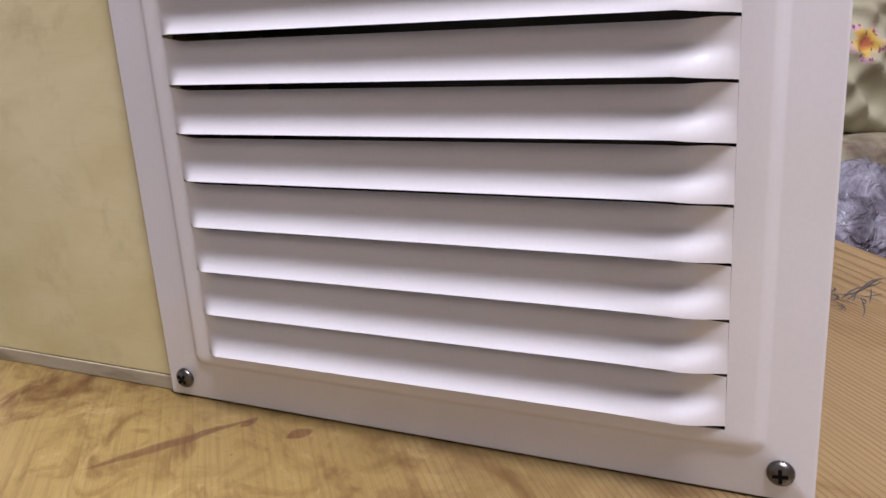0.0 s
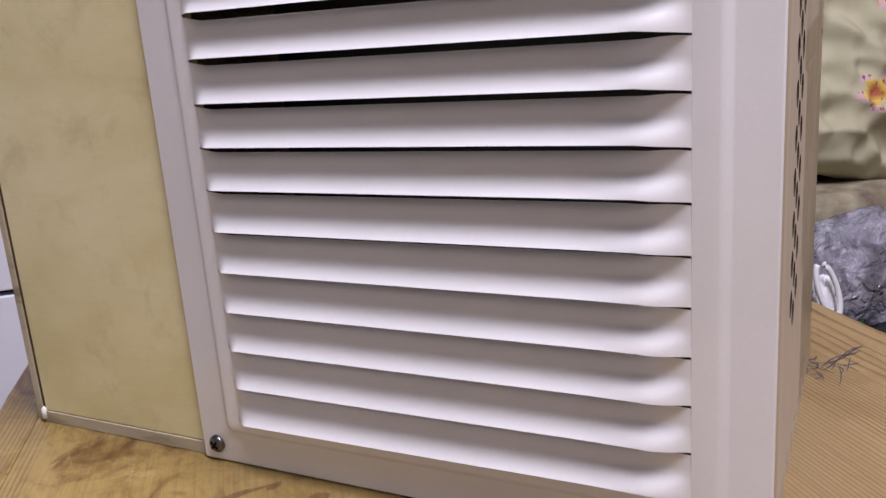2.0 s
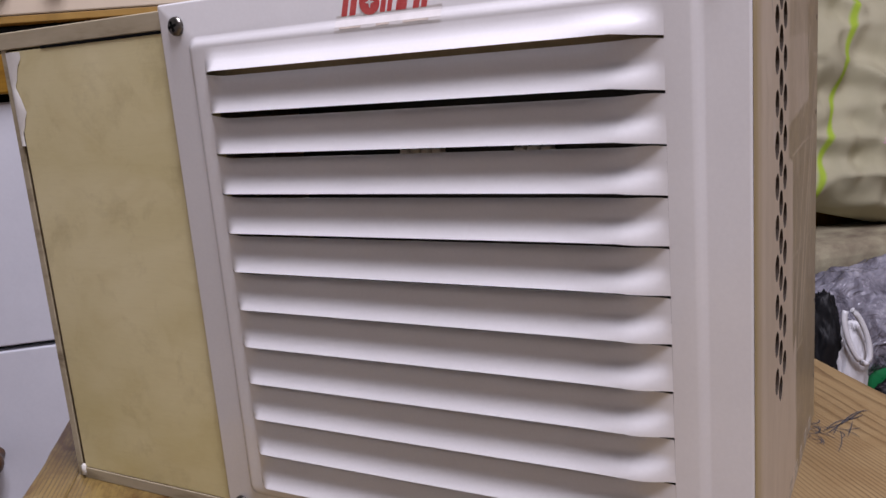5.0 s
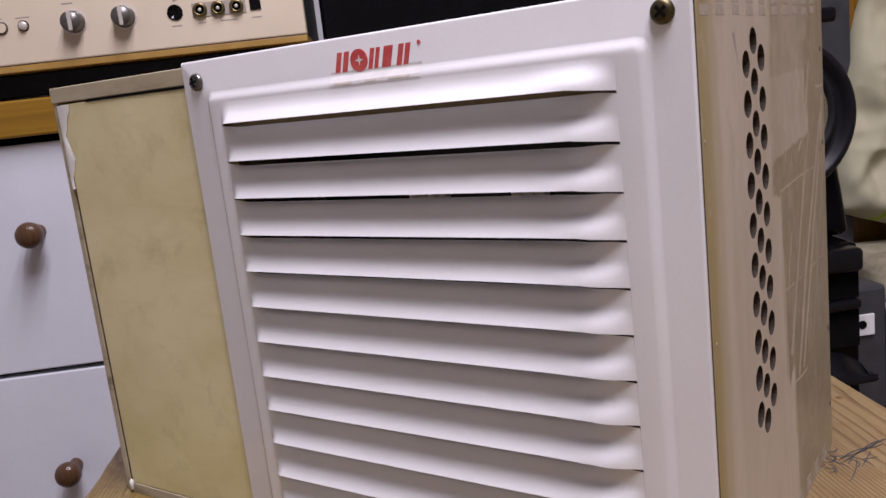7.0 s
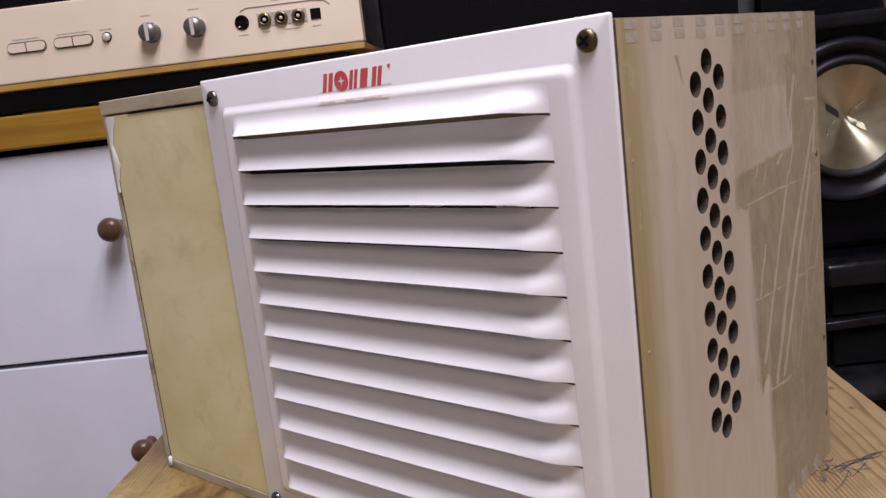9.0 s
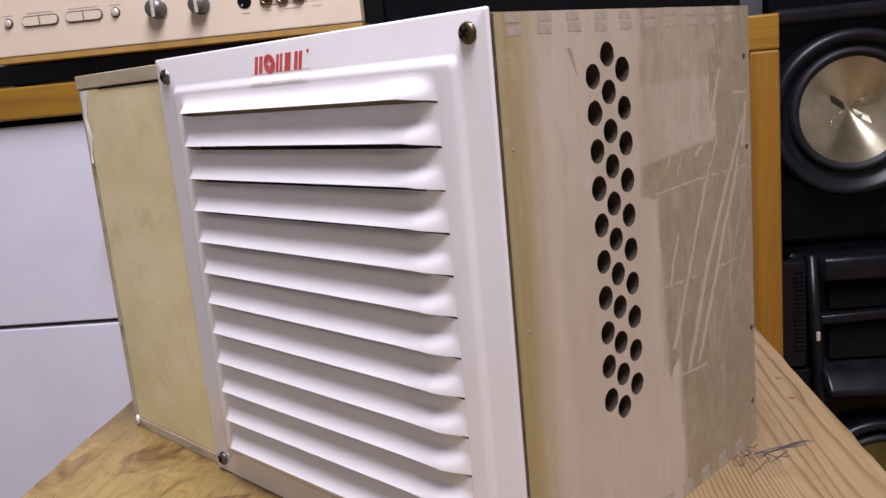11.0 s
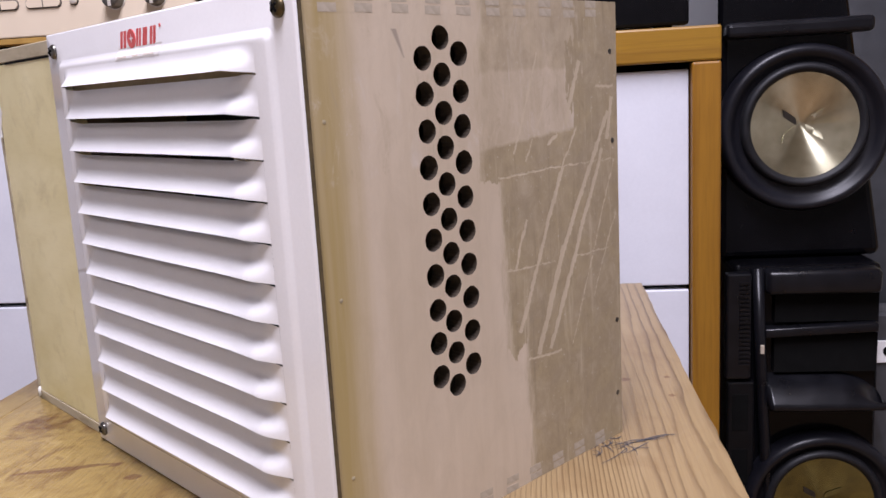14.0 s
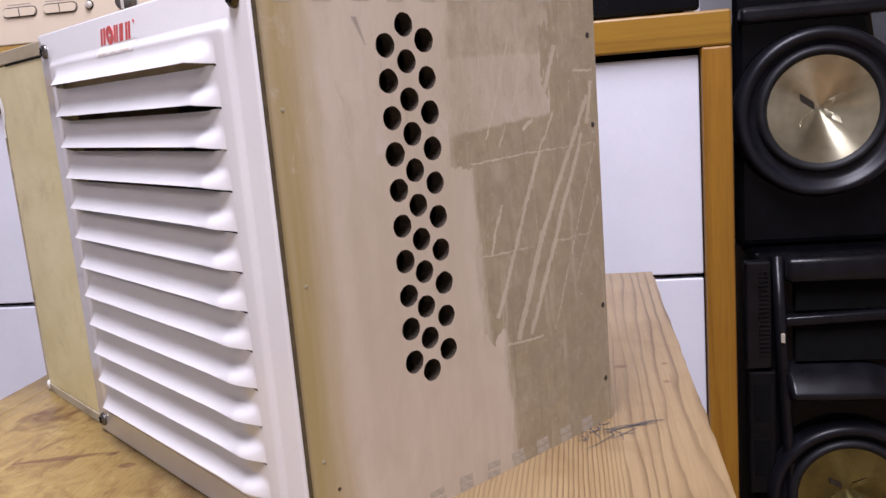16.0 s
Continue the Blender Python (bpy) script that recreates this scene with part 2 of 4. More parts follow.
def side_panel_mat():
    """Pale sanded ply; a brown film of old glue with scrapes covers its back half."""
    mat, nt, b = nodes_of("scraped_side_plywood", 0.55)
    raw = nt.nodes.new("ShaderNodeTexCoord").outputs["Object"]
    sep = nt.nodes.new("ShaderNodeSeparateXYZ")
    nt.links.new(raw, sep.inputs[0])
    y, z = sep.outputs[1], sep.outputs[2]
    grain = noise_of(nt, coords(nt, (1, 1, 0.05)), 120, 4, 0.6)
    tone = noise_of(nt, coords(nt, (1, 1, 0.25)), 16, 3)
    c = mix(nt, ramp(nt, tone, [(0.32, 0.0), (0.7, 1.0)]), (0.615, 0.525, 0.415), (0.53, 0.445, 0.335))
    c = mix(nt, ramp(nt, grain, [(0.45, 0.0), (0.8, 0.3)]), c, (0.40, 0.32, 0.21))
    patch = noise_of(nt, coords(nt, (1, 1, 0.5)), 75, 5, 0.7, 0.6)
    c = mix(nt, ramp(nt, patch, [(0.42, 0.0), (0.75, 0.45)]), c, (0.44, 0.365, 0.27))
    # yellow-brown bands along the front edge
    front = math_of(nt, "SUBTRACT", 0.042, math_of(nt, "ADD", y, math_of(nt, "MULTIPLY", tone, 0.022)))
    c = mix(nt, math_of(nt, "MULTIPLY", math_of(nt, "MULTIPLY", front, 60, True), math_of(nt, "ADD", math_of(nt, "MULTIPLY", grain, 1.2), 0.22), True), c, (0.37, 0.285, 0.125))
    # edge of the brown film: steps back towards the bottom
    streaky = math_of(nt, "SUBTRACT", noise_of(nt, coords(nt, (1, 1, 0.22)), 130, 4, 0.7), 0.5)
    ragged = math_of(nt, "MULTIPLY", streaky, 0.017)
    step0 = math_of(nt, "MULTIPLY", math_of(nt, "LESS_THAN", math_of(nt, "ADD", z, ragged), 0.160), 0.0125)
    step1 = math_of(nt, "MULTIPLY", math_of(nt, "LESS_THAN", math_of(nt, "ADD", z, math_of(nt, "MULTIPLY", streaky, 0.05)), 0.074), 0.0150)
    edge = math_of(nt, "ADD", math_of(nt, "ADD", 0.0975, step0), math_of(nt, "ADD", step1, ragged))
    film = math_of(nt, "MULTIPLY", math_of(nt, "SUBTRACT", y, edge), 170, True)
    # a paler rubbed region high up, above a straight line
    slope = math_of(nt, "ADD", 0.168, math_of(nt, "MULTIPLY", y, 0.08))
    pale = math_of(nt, "MULTIPLY", math_of(nt, "SUBTRACT", z, math_of(nt, "ADD", slope, math_of(nt, "MULTIPLY", ragged, 0.3))), 500, True)
    pale = math_of(nt, "MULTIPLY", pale, math_of(nt, "LESS_THAN", math_of(nt, "ADD", y, math_of(nt, "MULTIPLY", streaky, 0.06)), 0.171))
    cloud = noise_of(nt, coords(nt), 40, 8, 0.75, 0.8)
    high = math_of(nt, "MULTIPLY", math_of(nt, "SUBTRACT", z, math_of(nt, "ADD", 0.212, math_of(nt, "MULTIPLY", ragged, 0.4))), 500, True)
    pale = math_of(nt, "MULTIPLY", pale, math_of(nt, "SUBTRACT", math_of(nt, "ADD", 0.25, math_of(nt, "ADD", math_of(nt, "MULTIPLY", cloud, 0.9), math_of(nt, "MULTIPLY", streaky, 0.9))), math_of(nt, "MULTIPLY", high, 0.35)), True)
    film = math_of(nt, "MULTIPLY", film, math_of(nt, "ADD", 0.30, math_of(nt, "MULTIPLY", cloud, 1.05)), True)
    film = math_of(nt, "MULTIPLY", film, math_of(nt, "SUBTRACT", 1.0, pale))
    # scrapes: start (y, z), length, lean from upright, half width
    torn = math_of(nt, "SUBTRACT", noise_of(nt, coords(nt), 420, 4, 0.75), 0.5)
    total = None
    for sy, sz, ln, lean, wd in ((0.1218, 0.0824, 0.0885, 25, 0.0016), (0.1587, 0.1628, 0.0241, 35, 0.0009), (0.1354, 0.0674, 0.0592, 24, 0.0022), (0.1597, 0.1214, 0.0793, 31, 0.0018),
                                 (0.1455, 0.0681, 0.1126, 26, 0.0018), (0.1645, 0.0659, 0.1052, 23, 0.0006), (0.1841, 0.0883, 0.0502, 26, 0.0006), (0.1100, 0.1625, 0.0516, 89, 0.0007),
                                 (0.2049, 0.1634, 0.0433, -90, 0.0005), (0.1516, 0.1140, 0.0383, -87, 0.0006), (0.1990, 0.1136, 0.0304, -89, 0.0006), (0.1547, 0.0650, 0.0275, -87, 0.0009),
                                 (0.1223, 0.1727, 0.0523, 22, 0.0010), (0.1481, 0.1749, 0.0096, 56, 0.0012), (0.1302, 0.1684, 0.0315, 31, 0.0007), (0.2059, 0.2027, 0.0161, -88, 0.0011),
                                 (0.1634, 0.1845, 0.0345, 21, 0.0016), (0.1202, 0.1149, 0.0265, 20, 0.0012), (0.1995, 0.1740, 0.0233, 11, 0.0016)):
        a = radians(lean)
        dy, dz = math_of(nt, "SUBTRACT", y, sy), math_of(nt, "SUBTRACT", z, sz)
        along = math_of(nt, "ADD", math_of(nt, "MULTIPLY", dy, math.sin(a)), math_of(nt, "MULTIPLY", dz, math.cos(a)))
        across = math_of(nt, "SUBTRACT", math_of(nt, "MULTIPLY", dy, math.cos(a)), math_of(nt, "MULTIPLY", dz, math.sin(a)))
        across = math_of(nt, "ADD", math_of(nt, "ABSOLUTE", math_of(nt, "ADD", across, math_of(nt, "MULTIPLY", ragged, 0.25))), math_of(nt, "MULTIPLY", torn, 0.0034))
        on = math_of(nt, "MULTIPLY", math_of(nt, "SUBTRACT", wd, across), 1600, True)
        on = math_of(nt, "MULTIPLY", on, math_of(nt, "GREATER_THAN", along, 0.0))
        on = math_of(nt, "MULTIPLY", on, math_of(nt, "LESS_THAN", along, ln))
        total = on if total is None else math_of(nt, "MAXIMUM", total, on)
    total = math_of(nt, "MULTIPLY", total, math_of(nt, "MULTIPLY", cloud, 1.6, True))
    film = math_of(nt, "MULTIPLY", film, math_of(nt, "SUBTRACT", 1.0, math_of(nt, "MULTIPLY", total, 0.9)))
    brown = mix(nt, ramp(nt, cloud, [(0.3, 0.0), (0.7, 1.0)]), (0.185, 0.143, 0.074), (0.40, 0.326, 0.202))
    fleck = noise_of(nt, coords(nt, (1, 1, 0.7)), 95, 8, 0.8, 0.4)
    brown = mix(nt, ramp(nt, fleck, [(0.47, 0.0), (0.68, 0.65)]), brown, (0.43, 0.362, 0.25))
    brown = mix(nt, ramp(nt, fleck, [(0.30, 0.5), (0.44, 0.0)]), brown, (0.13, 0.105, 0.06))
    rubbed = noise_of(nt, coords(nt, (1, 1, 0.07), (-24, 0, 0)), 190, 5, 0.72, 0.3)
    brown = mix(nt, ramp(nt, rubbed, [(0.58, 0.0), (0.68, 0.6)]), brown, (0.47, 0.40, 0.28))
    brown = mix(nt, ramp(nt, rubbed, [(0.30, 0.4), (0.42, 0.0)]), brown, (0.15, 0.118, 0.066))
    c = mix(nt, film, c, brown)
    chalk = noise_of(nt, coords(nt, (1, 1, 0.35), (-24, 0, 0)), 85, 6, 0.75, 0.9)
    c = mix(nt, math_of(nt, "MULTIPLY", ramp(nt, chalk, [(0.55, 0.0), (0.70, 0.75)]), pale, True), c, (0.60, 0.54, 0.48))
    c = mix(nt, math_of(nt, "MULTIPLY", ramp(nt, chalk, [(0.32, 0.7), (0.45, 0.0)]), pale, True), c, (0.36, 0.295, 0.20))
    c = mix(nt, math_of(nt, "MULTIPLY", total, 0.5), c, (0.50, 0.43, 0.30))
    speck = noise_of(nt, coords(nt), 520, 2)
    c = mix(nt, math_of(nt, "MULTIPLY", ramp(nt, speck, [(0.69, 0.0), (0.74, 0.7)]), film), c, (0.55, 0.50, 0.42))
    run = math_of(nt, "SUBTRACT", 0.232, z)
    smear = math_of(nt, "ABSOLUTE", math_of(nt, "SUBTRACT", math_of(nt, "SUBTRACT", y, 0.0492), math_of(nt, "MULTIPLY", run, 0.42)))
    smear = math_of(nt, "MULTIPLY", math_of(nt, "SUBTRACT", math_of(nt, "SUBTRACT", 0.0020, math_of(nt, "MULTIPLY", run, 0.10)), smear), 900, True)
    smear = math_of(nt, "MULTIPLY", smear, math_of(nt, "MULTIPLY", math_of(nt, "GREATER_THAN", run, 0.0), math_of(nt, "LESS_THAN", run, 0.012)))
    c = mix(nt, math_of(nt, "MULTIPLY", smear, 0.6), c, (0.20, 0.17, 0.15))
    nt.links.new(c, b.inputs["Base Color"])
    nt.links.new(math_of(nt, "SUBTRACT", 0.55, math_of(nt, "MULTIPLY", film, 0.2)), b.inputs["Roughness"])
    b.inputs["Specular IOR Level"].default_value = 0.28
    bump(nt, b, math_of(nt, "ADD", grain, film), 0.2, 0.0005)
    return mat


def table_mat():
    """Old pine: thin dark growth lines, yellowed varnish and brown spots towards the left edge, one long burnt streak."""
    mat, nt, b = nodes_of("old_pine", 0.42)
    raw = nt.nodes.new("ShaderNodeTexCoord").outputs["Object"]
    sep = nt.nodes.new("ShaderNodeSeparateXYZ")
    nt.links.new(raw, sep.inputs[0])
    x, y = sep.outputs[0], sep.outputs[1]
    slow = noise_of(nt, coords(nt, (1, 0.10, 1)), 11, 3, 0.5)
    wide = math_of(nt, "MULTIPLY", math_of(nt, "MAXIMUM", math_of(nt, "SUBTRACT", x, 0.140), 0.0), -270.0)
    line = math_of(nt, "ADD", math_of(nt, "ADD", math_of(nt, "MULTIPLY", x, 390.0), wide), math_of(nt, "MULTIPLY", slow, 9.0))
    line = math_of(nt, "ADD", line, math_of(nt, "MULTIPLY", noise_of(nt, coords(nt, (1, 0.22, 1)), 46, 4, 0.6), 0.9))
    ring = ramp(nt, math_of(nt, "FRACT", line), [(0.0, 0.1), (0.12, 0.0), (0.62, 0.04), (0.84, 0.7), (0.92, 1.0)])
    bold = ramp(nt, noise_of(nt, coords(nt, (1, 0.12, 1)), 24, 4), [(0.30, 0.25), (0.60, 1.0)])
    fibre = noise_of(nt, coords(nt, (1, 0.02, 1)), 600, 4, 0.7)
    tone = noise_of(nt, coords(nt, (1, 0.4, 1)), 7, 4)
    left = ramp(nt, math_of(nt, "ADD", math_of(nt, "MULTIPLY", x, -2.2), math_of(nt, "MULTIPLY", tone, 0.8)), [(0.25, 0.0), (0.75, 1.0)])
    pale = mix(nt, ramp(nt, tone, [(0.3, 0.0), (0.7, 1.0)]), (0.258, 0.184, 0.092), (0.192, 0.130, 0.060))
    ochre = mix(nt, ramp(nt, tone, [(0.3, 0.0), (0.7, 1.0)]), (0.285, 0.200, 0.066), (0.215, 0.140, 0.040))
    c = mix(nt, left, pale, ochre)
    c = mix(nt, math_of(nt, "MULTIPLY", math_of(nt, "MULTIPLY", ring, bold), math_of(nt, "SUBTRACT", 0.85, math_of(nt, "MULTIPLY", math_of(nt, "MULTIPLY", left, math_of(nt, "GREATER_THAN", x, -0.272)), 0.78))), c, (0.075, 0.042, 0.018))
    c = mix(nt, ramp(nt, fibre, [(0.45, 0.0), (0.75, 0.5)]), c, (0.12, 0.066, 0.027))
    spots = noise_of(nt, coords(nt, (1, 0.6, 1)), 34, 6, 0.62, 0.8)
    c = mix(nt, math_of(nt, "MULTIPLY", ramp(nt, spots, [(0.50, 0.0), (0.66, 0.8)]), math_of(nt, "ADD", 0.3, left), True), c, (0.10, 0.046, 0.014))
    marble = noise_of(nt, coords(nt, (1, 0.75, 1), (0, 0, 20)), 62, 6, 0.65, 1.4)
    c = mix(nt, math_of(nt, "MULTIPLY", ramp(nt, marble, [(0.50, 0.0), (0.66, 0.65)]), left, True), c, (0.135, 0.076, 0.022))
    c = mix(nt, math_of(nt, "MULTIPLY", ramp(nt, marble, [(0.30, 0.6), (0.42, 0.0)]), left, True), c, (0.37, 0.275, 0.115))
    specks = noise_of(nt, coords(nt), 260, 2, 0.5)
    c = mix(nt, math_of(nt, "MULTIPLY", ramp(nt, specks, [(0.70, 0.0), (0.76, 0.8)]), left), c, (0.05, 0.025, 0.01))
    # burnt streaks: start, length, direction, half width
    for sx, sy, ln, turn, wd in ((-0.2240, 0.1025, 0.070, 14.5, 0.0034), (-0.1480, 0.0985, 0.012, 20, 0.0040), (-0.1640, 0.1140, 0.010, 40, 0.0030), (0.1390, 0.2500, 0.012, 10, 0.0040), (0.1735, 0.2520, 0.006, 60, 0.0030), (0.1730, 0.2160, 0.006, 80, 0.0028)):
        a = radians(turn)
        dx, dy = math_of(nt, "SUBTRACT", x, sx), math_of(nt, "SUBTRACT", y, sy)
        along = math_of(nt, "ADD", math_of(nt, "MULTIPLY", dx, math.cos(a)), math_of(nt, "MULTIPLY", dy, math.sin(a)))
        across = math_of(nt, "SUBTRACT", math_of(nt, "MULTIPLY", dy, math.cos(a)), math_of(nt, "MULTIPLY", dx, math.sin(a)))
        across = math_of(nt, "ABSOLUTE", math_of(nt, "ADD", across, math_of(nt, "MULTIPLY", math_of(nt, "SUBTRACT", spots, 0.5), 0.006)))
        body = math_of(nt, "SUBTRACT", 1.0, math_of(nt, "POWER", math_of(nt, "ABSOLUTE", math_of(nt, "DIVIDE", math_of(nt, "SUBTRACT", along, ln / 2), ln / 2)), 2.0), True)
        on = math_of(nt, "MULTIPLY", math_of(nt, "SUBTRACT", math_of(nt, "MULTIPLY", body, wd), across), 900, True)
        c = mix(nt, math_of(nt, "MULTIPLY", on, math_of(nt, "ADD", 0.35, math_of(nt, "MULTIPLY", fibre, 0.8)), True), c, (0.10, 0.045, 0.02))
    nt.links.new(c, b.inputs["Base Color"])
    nt.links.new(math_of(nt, "ADD", 0.24, math_of(nt, "MULTIPLY", tone, 0.25)), b.inputs["Roughness"])
    b.inputs["Specular IOR Level"].default_value = 0.6
    bump(nt, b, math_of(nt, "ADD", fibre, math_of(nt, "MULTIPLY", ring, 0.7)), 0.3, 0.0006)
    return mat


M_TABLE = table_mat()
M_YELLOW, M_EDGE, M_SIDE = plywood_yellow(), plywood_edge(), side_panel_mat()


def spun_metal(name, c0, c1):
    mat, nt, b = nodes_of(name, 0.26, 1.0)
    v = coords(nt)
    n = noise_of(nt, v, 45, 4)
    nt.links.new(ramp(nt, n, [(0.3, c0), (0.7, c1)]), b.inputs["Base Color"])
    b.inputs["Anisotropic"].default_value = 0.9
    b.inputs["Anisotropic Rotation"].default_value = 0.25
    tan = nt.nodes.new("ShaderNodeTangent")
    tan.direction_type, tan.axis = "RADIAL", "Z"
    nt.links.new(tan.outputs[0], b.inputs["Tangent"])
    return mat


M_CONE = spun_metal("spun_metal_cone", (0.42, 0.39, 0.26), (0.66, 0.63, 0.46))
# same metal as above, with a dim yellow-olive reflection put into its colour
M_CONE_REFLECT = spun_metal("spun_metal_cone_reflection", (0.13, 0.125, 0.06), (0.24, 0.23, 0.09))


def pillow_mat():
    """Cream cotton with a green stripe, orange and pink flower prints and seams."""
    mat, nt, b = nodes_of("printed_cotton", 0.95)
    raw = nt.nodes.new("ShaderNodeTexCoord").outputs["Object"]
    sep = nt.nodes.new("ShaderNodeSeparateXYZ")
    nt.links.new(raw, sep.inputs[0])
    x, z = sep.outputs[0], sep.outputs[2]
    soft = noise_of(nt, coords(nt), 12, 3)
    c = mix(nt, soft, (0.38, 0.355, 0.22), (0.52, 0.49, 0.345))
    wob = math_of(nt, "MULTIPLY", math_of(nt, "SUBTRACT", soft, 0.5), 0.003)
    for at in (-0.166, 0.10):
        d = math_of(nt, "ABSOLUTE", math_of(nt, "SUBTRACT", math_of(nt, "ADD", x, wob), math_of(nt, "ADD", at, math_of(nt, "MULTIPLY", z, 0.06))))
        c = mix(nt, math_of(nt, "MULTIPLY", math_of(nt, "SUBTRACT", 0.0070, d), 220, True), c, (0.36, 0.50, 0.05))
    petal = noise_of(nt, coords(nt), 60, 4, 0.6, 0.6)
    vein = noise_of(nt, coords(nt, (1, 1, 0.3), (0, 25, 0)), 150, 3, 0.6)
    # printed lilies: centre, radius, first angle
    for fx, fz, r, turn in ((-0.046, 0.142, 0.036, 0.4), (-0.050, 0.325, 0.042, 1.3), (0.095, 0.215, 0.040, 2.0)):
        dx, dz = math_of(nt, "SUBTRACT", x, fx), math_of(nt, "SUBTRACT", z, fz)
        d = math_of(nt, "SQRT", math_of(nt, "ADD", math_of(nt, "POWER", dx, 2.0), math_of(nt, "POWER", dz, 2.0)))
        ang = math_of(nt, "ADD", math_of(nt, "MULTIPLY", math_of(nt, "ARCTAN2", dz, dx), 2.5), turn)
        lobe = math_of(nt, "ADD", 0.45, math_of(nt, "MULTIPLY", math_of(nt, "ABSOLUTE", math_of(nt, "COSINE", ang)), 0.6))
        reach = math_of(nt, "ADD", math_of(nt, "MULTIPLY", lobe, r), math_of(nt, "MULTIPLY", math_of(nt, "SUBTRACT", petal, 0.5), 0.030))
        inside = math_of(nt, "MULTIPLY", math_of(nt, "SUBTRACT", reach, d), 300, True)
        tone = ramp(nt, math_of(nt, "ADD", math_of(nt, "DIVIDE", d, r), math_of(nt, "MULTIPLY", math_of(nt, "SUBTRACT", petal, 0.5), 0.9)), [(0.15, (0.50, 0.14, 0.06)), (0.40, (0.62, 0.36, 0.05)), (0.62, (0.66, 0.50, 0.12)), (0.85, (0.60, 0.38, 0.44))])
        c = mix(nt, math_of(nt, "MULTIPLY", inside, 0.9), c, tone)
        stripe = ramp(nt, vein, [(0.56, 0.0), (0.62, 0.85)])
        c = mix(nt, math_of(nt, "MULTIPLY", stripe, inside), c, (0.16, 0.035, 0.05))
    nt.links.new(c, b.inputs["Base Color"])
    bump(nt, b, noise_of(nt, coords(nt), 900, 2), 0.25, 0.0005)
    return mat


M_PILLOW = pillow_mat()


def clear_bag():
    mat, nt, b = nodes_of("clear_crinkled_plastic", 0.12)
    n = noise_of(nt, coords(nt, (1, 1, 0.6)), 30, 4, 0.55, 0.8)
    # glints and dark folds of the crinkled plastic are put into the colour
    nt.links.new(ramp(nt, n, [(0.36, (0.16, 0.15, 0.18)), (0.50, (0.34, 0.33, 0.39)), (0.62, (0.50, 0.49, 0.56)), (0.74, (0.72, 0.71, 0.78))]), b.inputs["Base Color"])
    b.inputs["Transmission Weight"].default_value = 0.3
    b.inputs["IOR"].default_value = 1.45
    bump(nt, b, noise_of(nt, coords(nt), 34, 3, 0.55, 0.7), 1.0, 0.020)
    return mat


M_CLEAR = clear_bag()


# ---- building ----
def part(name, bm, material, parent, label="", smooth=False, m=None):
    """Links a bmesh as one mesh object under a thing or a part."""
    me = bpy.data.meshes.new(name)
    bmesh.ops.recalc_face_normals(bm, faces=bm.faces)
    bm.to_mesh(me)
    bm.free()
    if smooth:
        me.shade_smooth()
    me.materials.append(material)
    ob = new(name, me)
    ob.parent = parent
    if m is not None:
        ob.matrix_basis = m
    if label:
        ob["label"] = label
    return ob


def thing(name, m, label, category, group="", kind=""):
    ob = new(name)
    ob.empty_display_size = 0.05
    ob.matrix_world = m
    return tagged(ob, label, category, group, kind)


def block(x0, x1, y0, y1, z0, z1, bevel=0.0, seg=2, bm=None):
    own = bmesh.new()
    bmesh.ops.create_cube(own, size=1.0)
    for v in own.verts:
        v.co = Vector((x0 + (v.co.x + 0.5) * (x1 - x0), y0 + (v.co.y + 0.5) * (y1 - y0), z0 + (v.co.z + 0.5) * (z1 - z0)))
    if bevel:
        bmesh.ops.bevel(own, geom=own.edges[:], offset=bevel, segments=seg, profile=0.5, affect="EDGES")
    return own


def pill(x0, x1, y0, y1, z0, z1):
    """A flat bar facing -y with round ends."""
    bm = block(x0, x1, y0, y1, z0, z1)
    deep = [e for e in bm.edges if abs((e.verts[0].co - e.verts[1].co).y) > 1e-5]
    bmesh.ops.bevel(bm, geom=deep, offset=(z1 - z0) * 0.46, segments=6, profile=0.5, affect="EDGES")
    return bm


def lathe(profile, seg=32, m=None):
    """Turns (radius, height) points round the z axis; m places it."""
    bm = bmesh.new()
    rings = []
    for r, h in profile:
        if r < 1e-6:
            rings.append([bm.verts.new((0, 0, h))])
        else:
            rings.append([bm.verts.new((r * math.cos(2 * math.pi * k / seg), r * math.sin(2 * math.pi * k / seg), h)) for k in range(seg)])
    for a, b in zip(rings, rings[1:]):
        for k in range(seg):
            q = (k + 1) % seg
            if len(a) == 1 and len(b) > 1:
                bm.faces.new((a[0], b[q], b[k]))
            elif len(b) == 1 and len(a) > 1:
                bm.faces.new((a[k], a[q], b[0]))
            elif len(a) > 1:
                bm.faces.new((a[k], a[q], b[q], b[k]))
    if m is not None:
        bm.transform(m)
    return bm


def strip_line(points, width, z, bm=None):
    """A thin flat stroke through (x, y) points, lying at height z."""
    bm = bm or bmesh.new()
    last = None
    for k, (x, y) in enumerate(points):
        a, b = points[max(k - 1, 0)], points[min(k + 1, len(points) - 1)]
        d = Vector((b[0] - a[0], b[1] - a[1], 0)).normalized()
        n = Vector((-d.y, d.x, 0)) * width * (0.35 + 0.65 * math.sin(math.pi * (k + 0.5) / len(points)))
        pair = (bm.verts.new(Vector((x, y, z)) + n), bm.verts.new(Vector((x, y, z)) - n))
        if last:
            bm.faces.new((last[0], last[1], pair[1], pair[0]))
        last = pair
    return bm


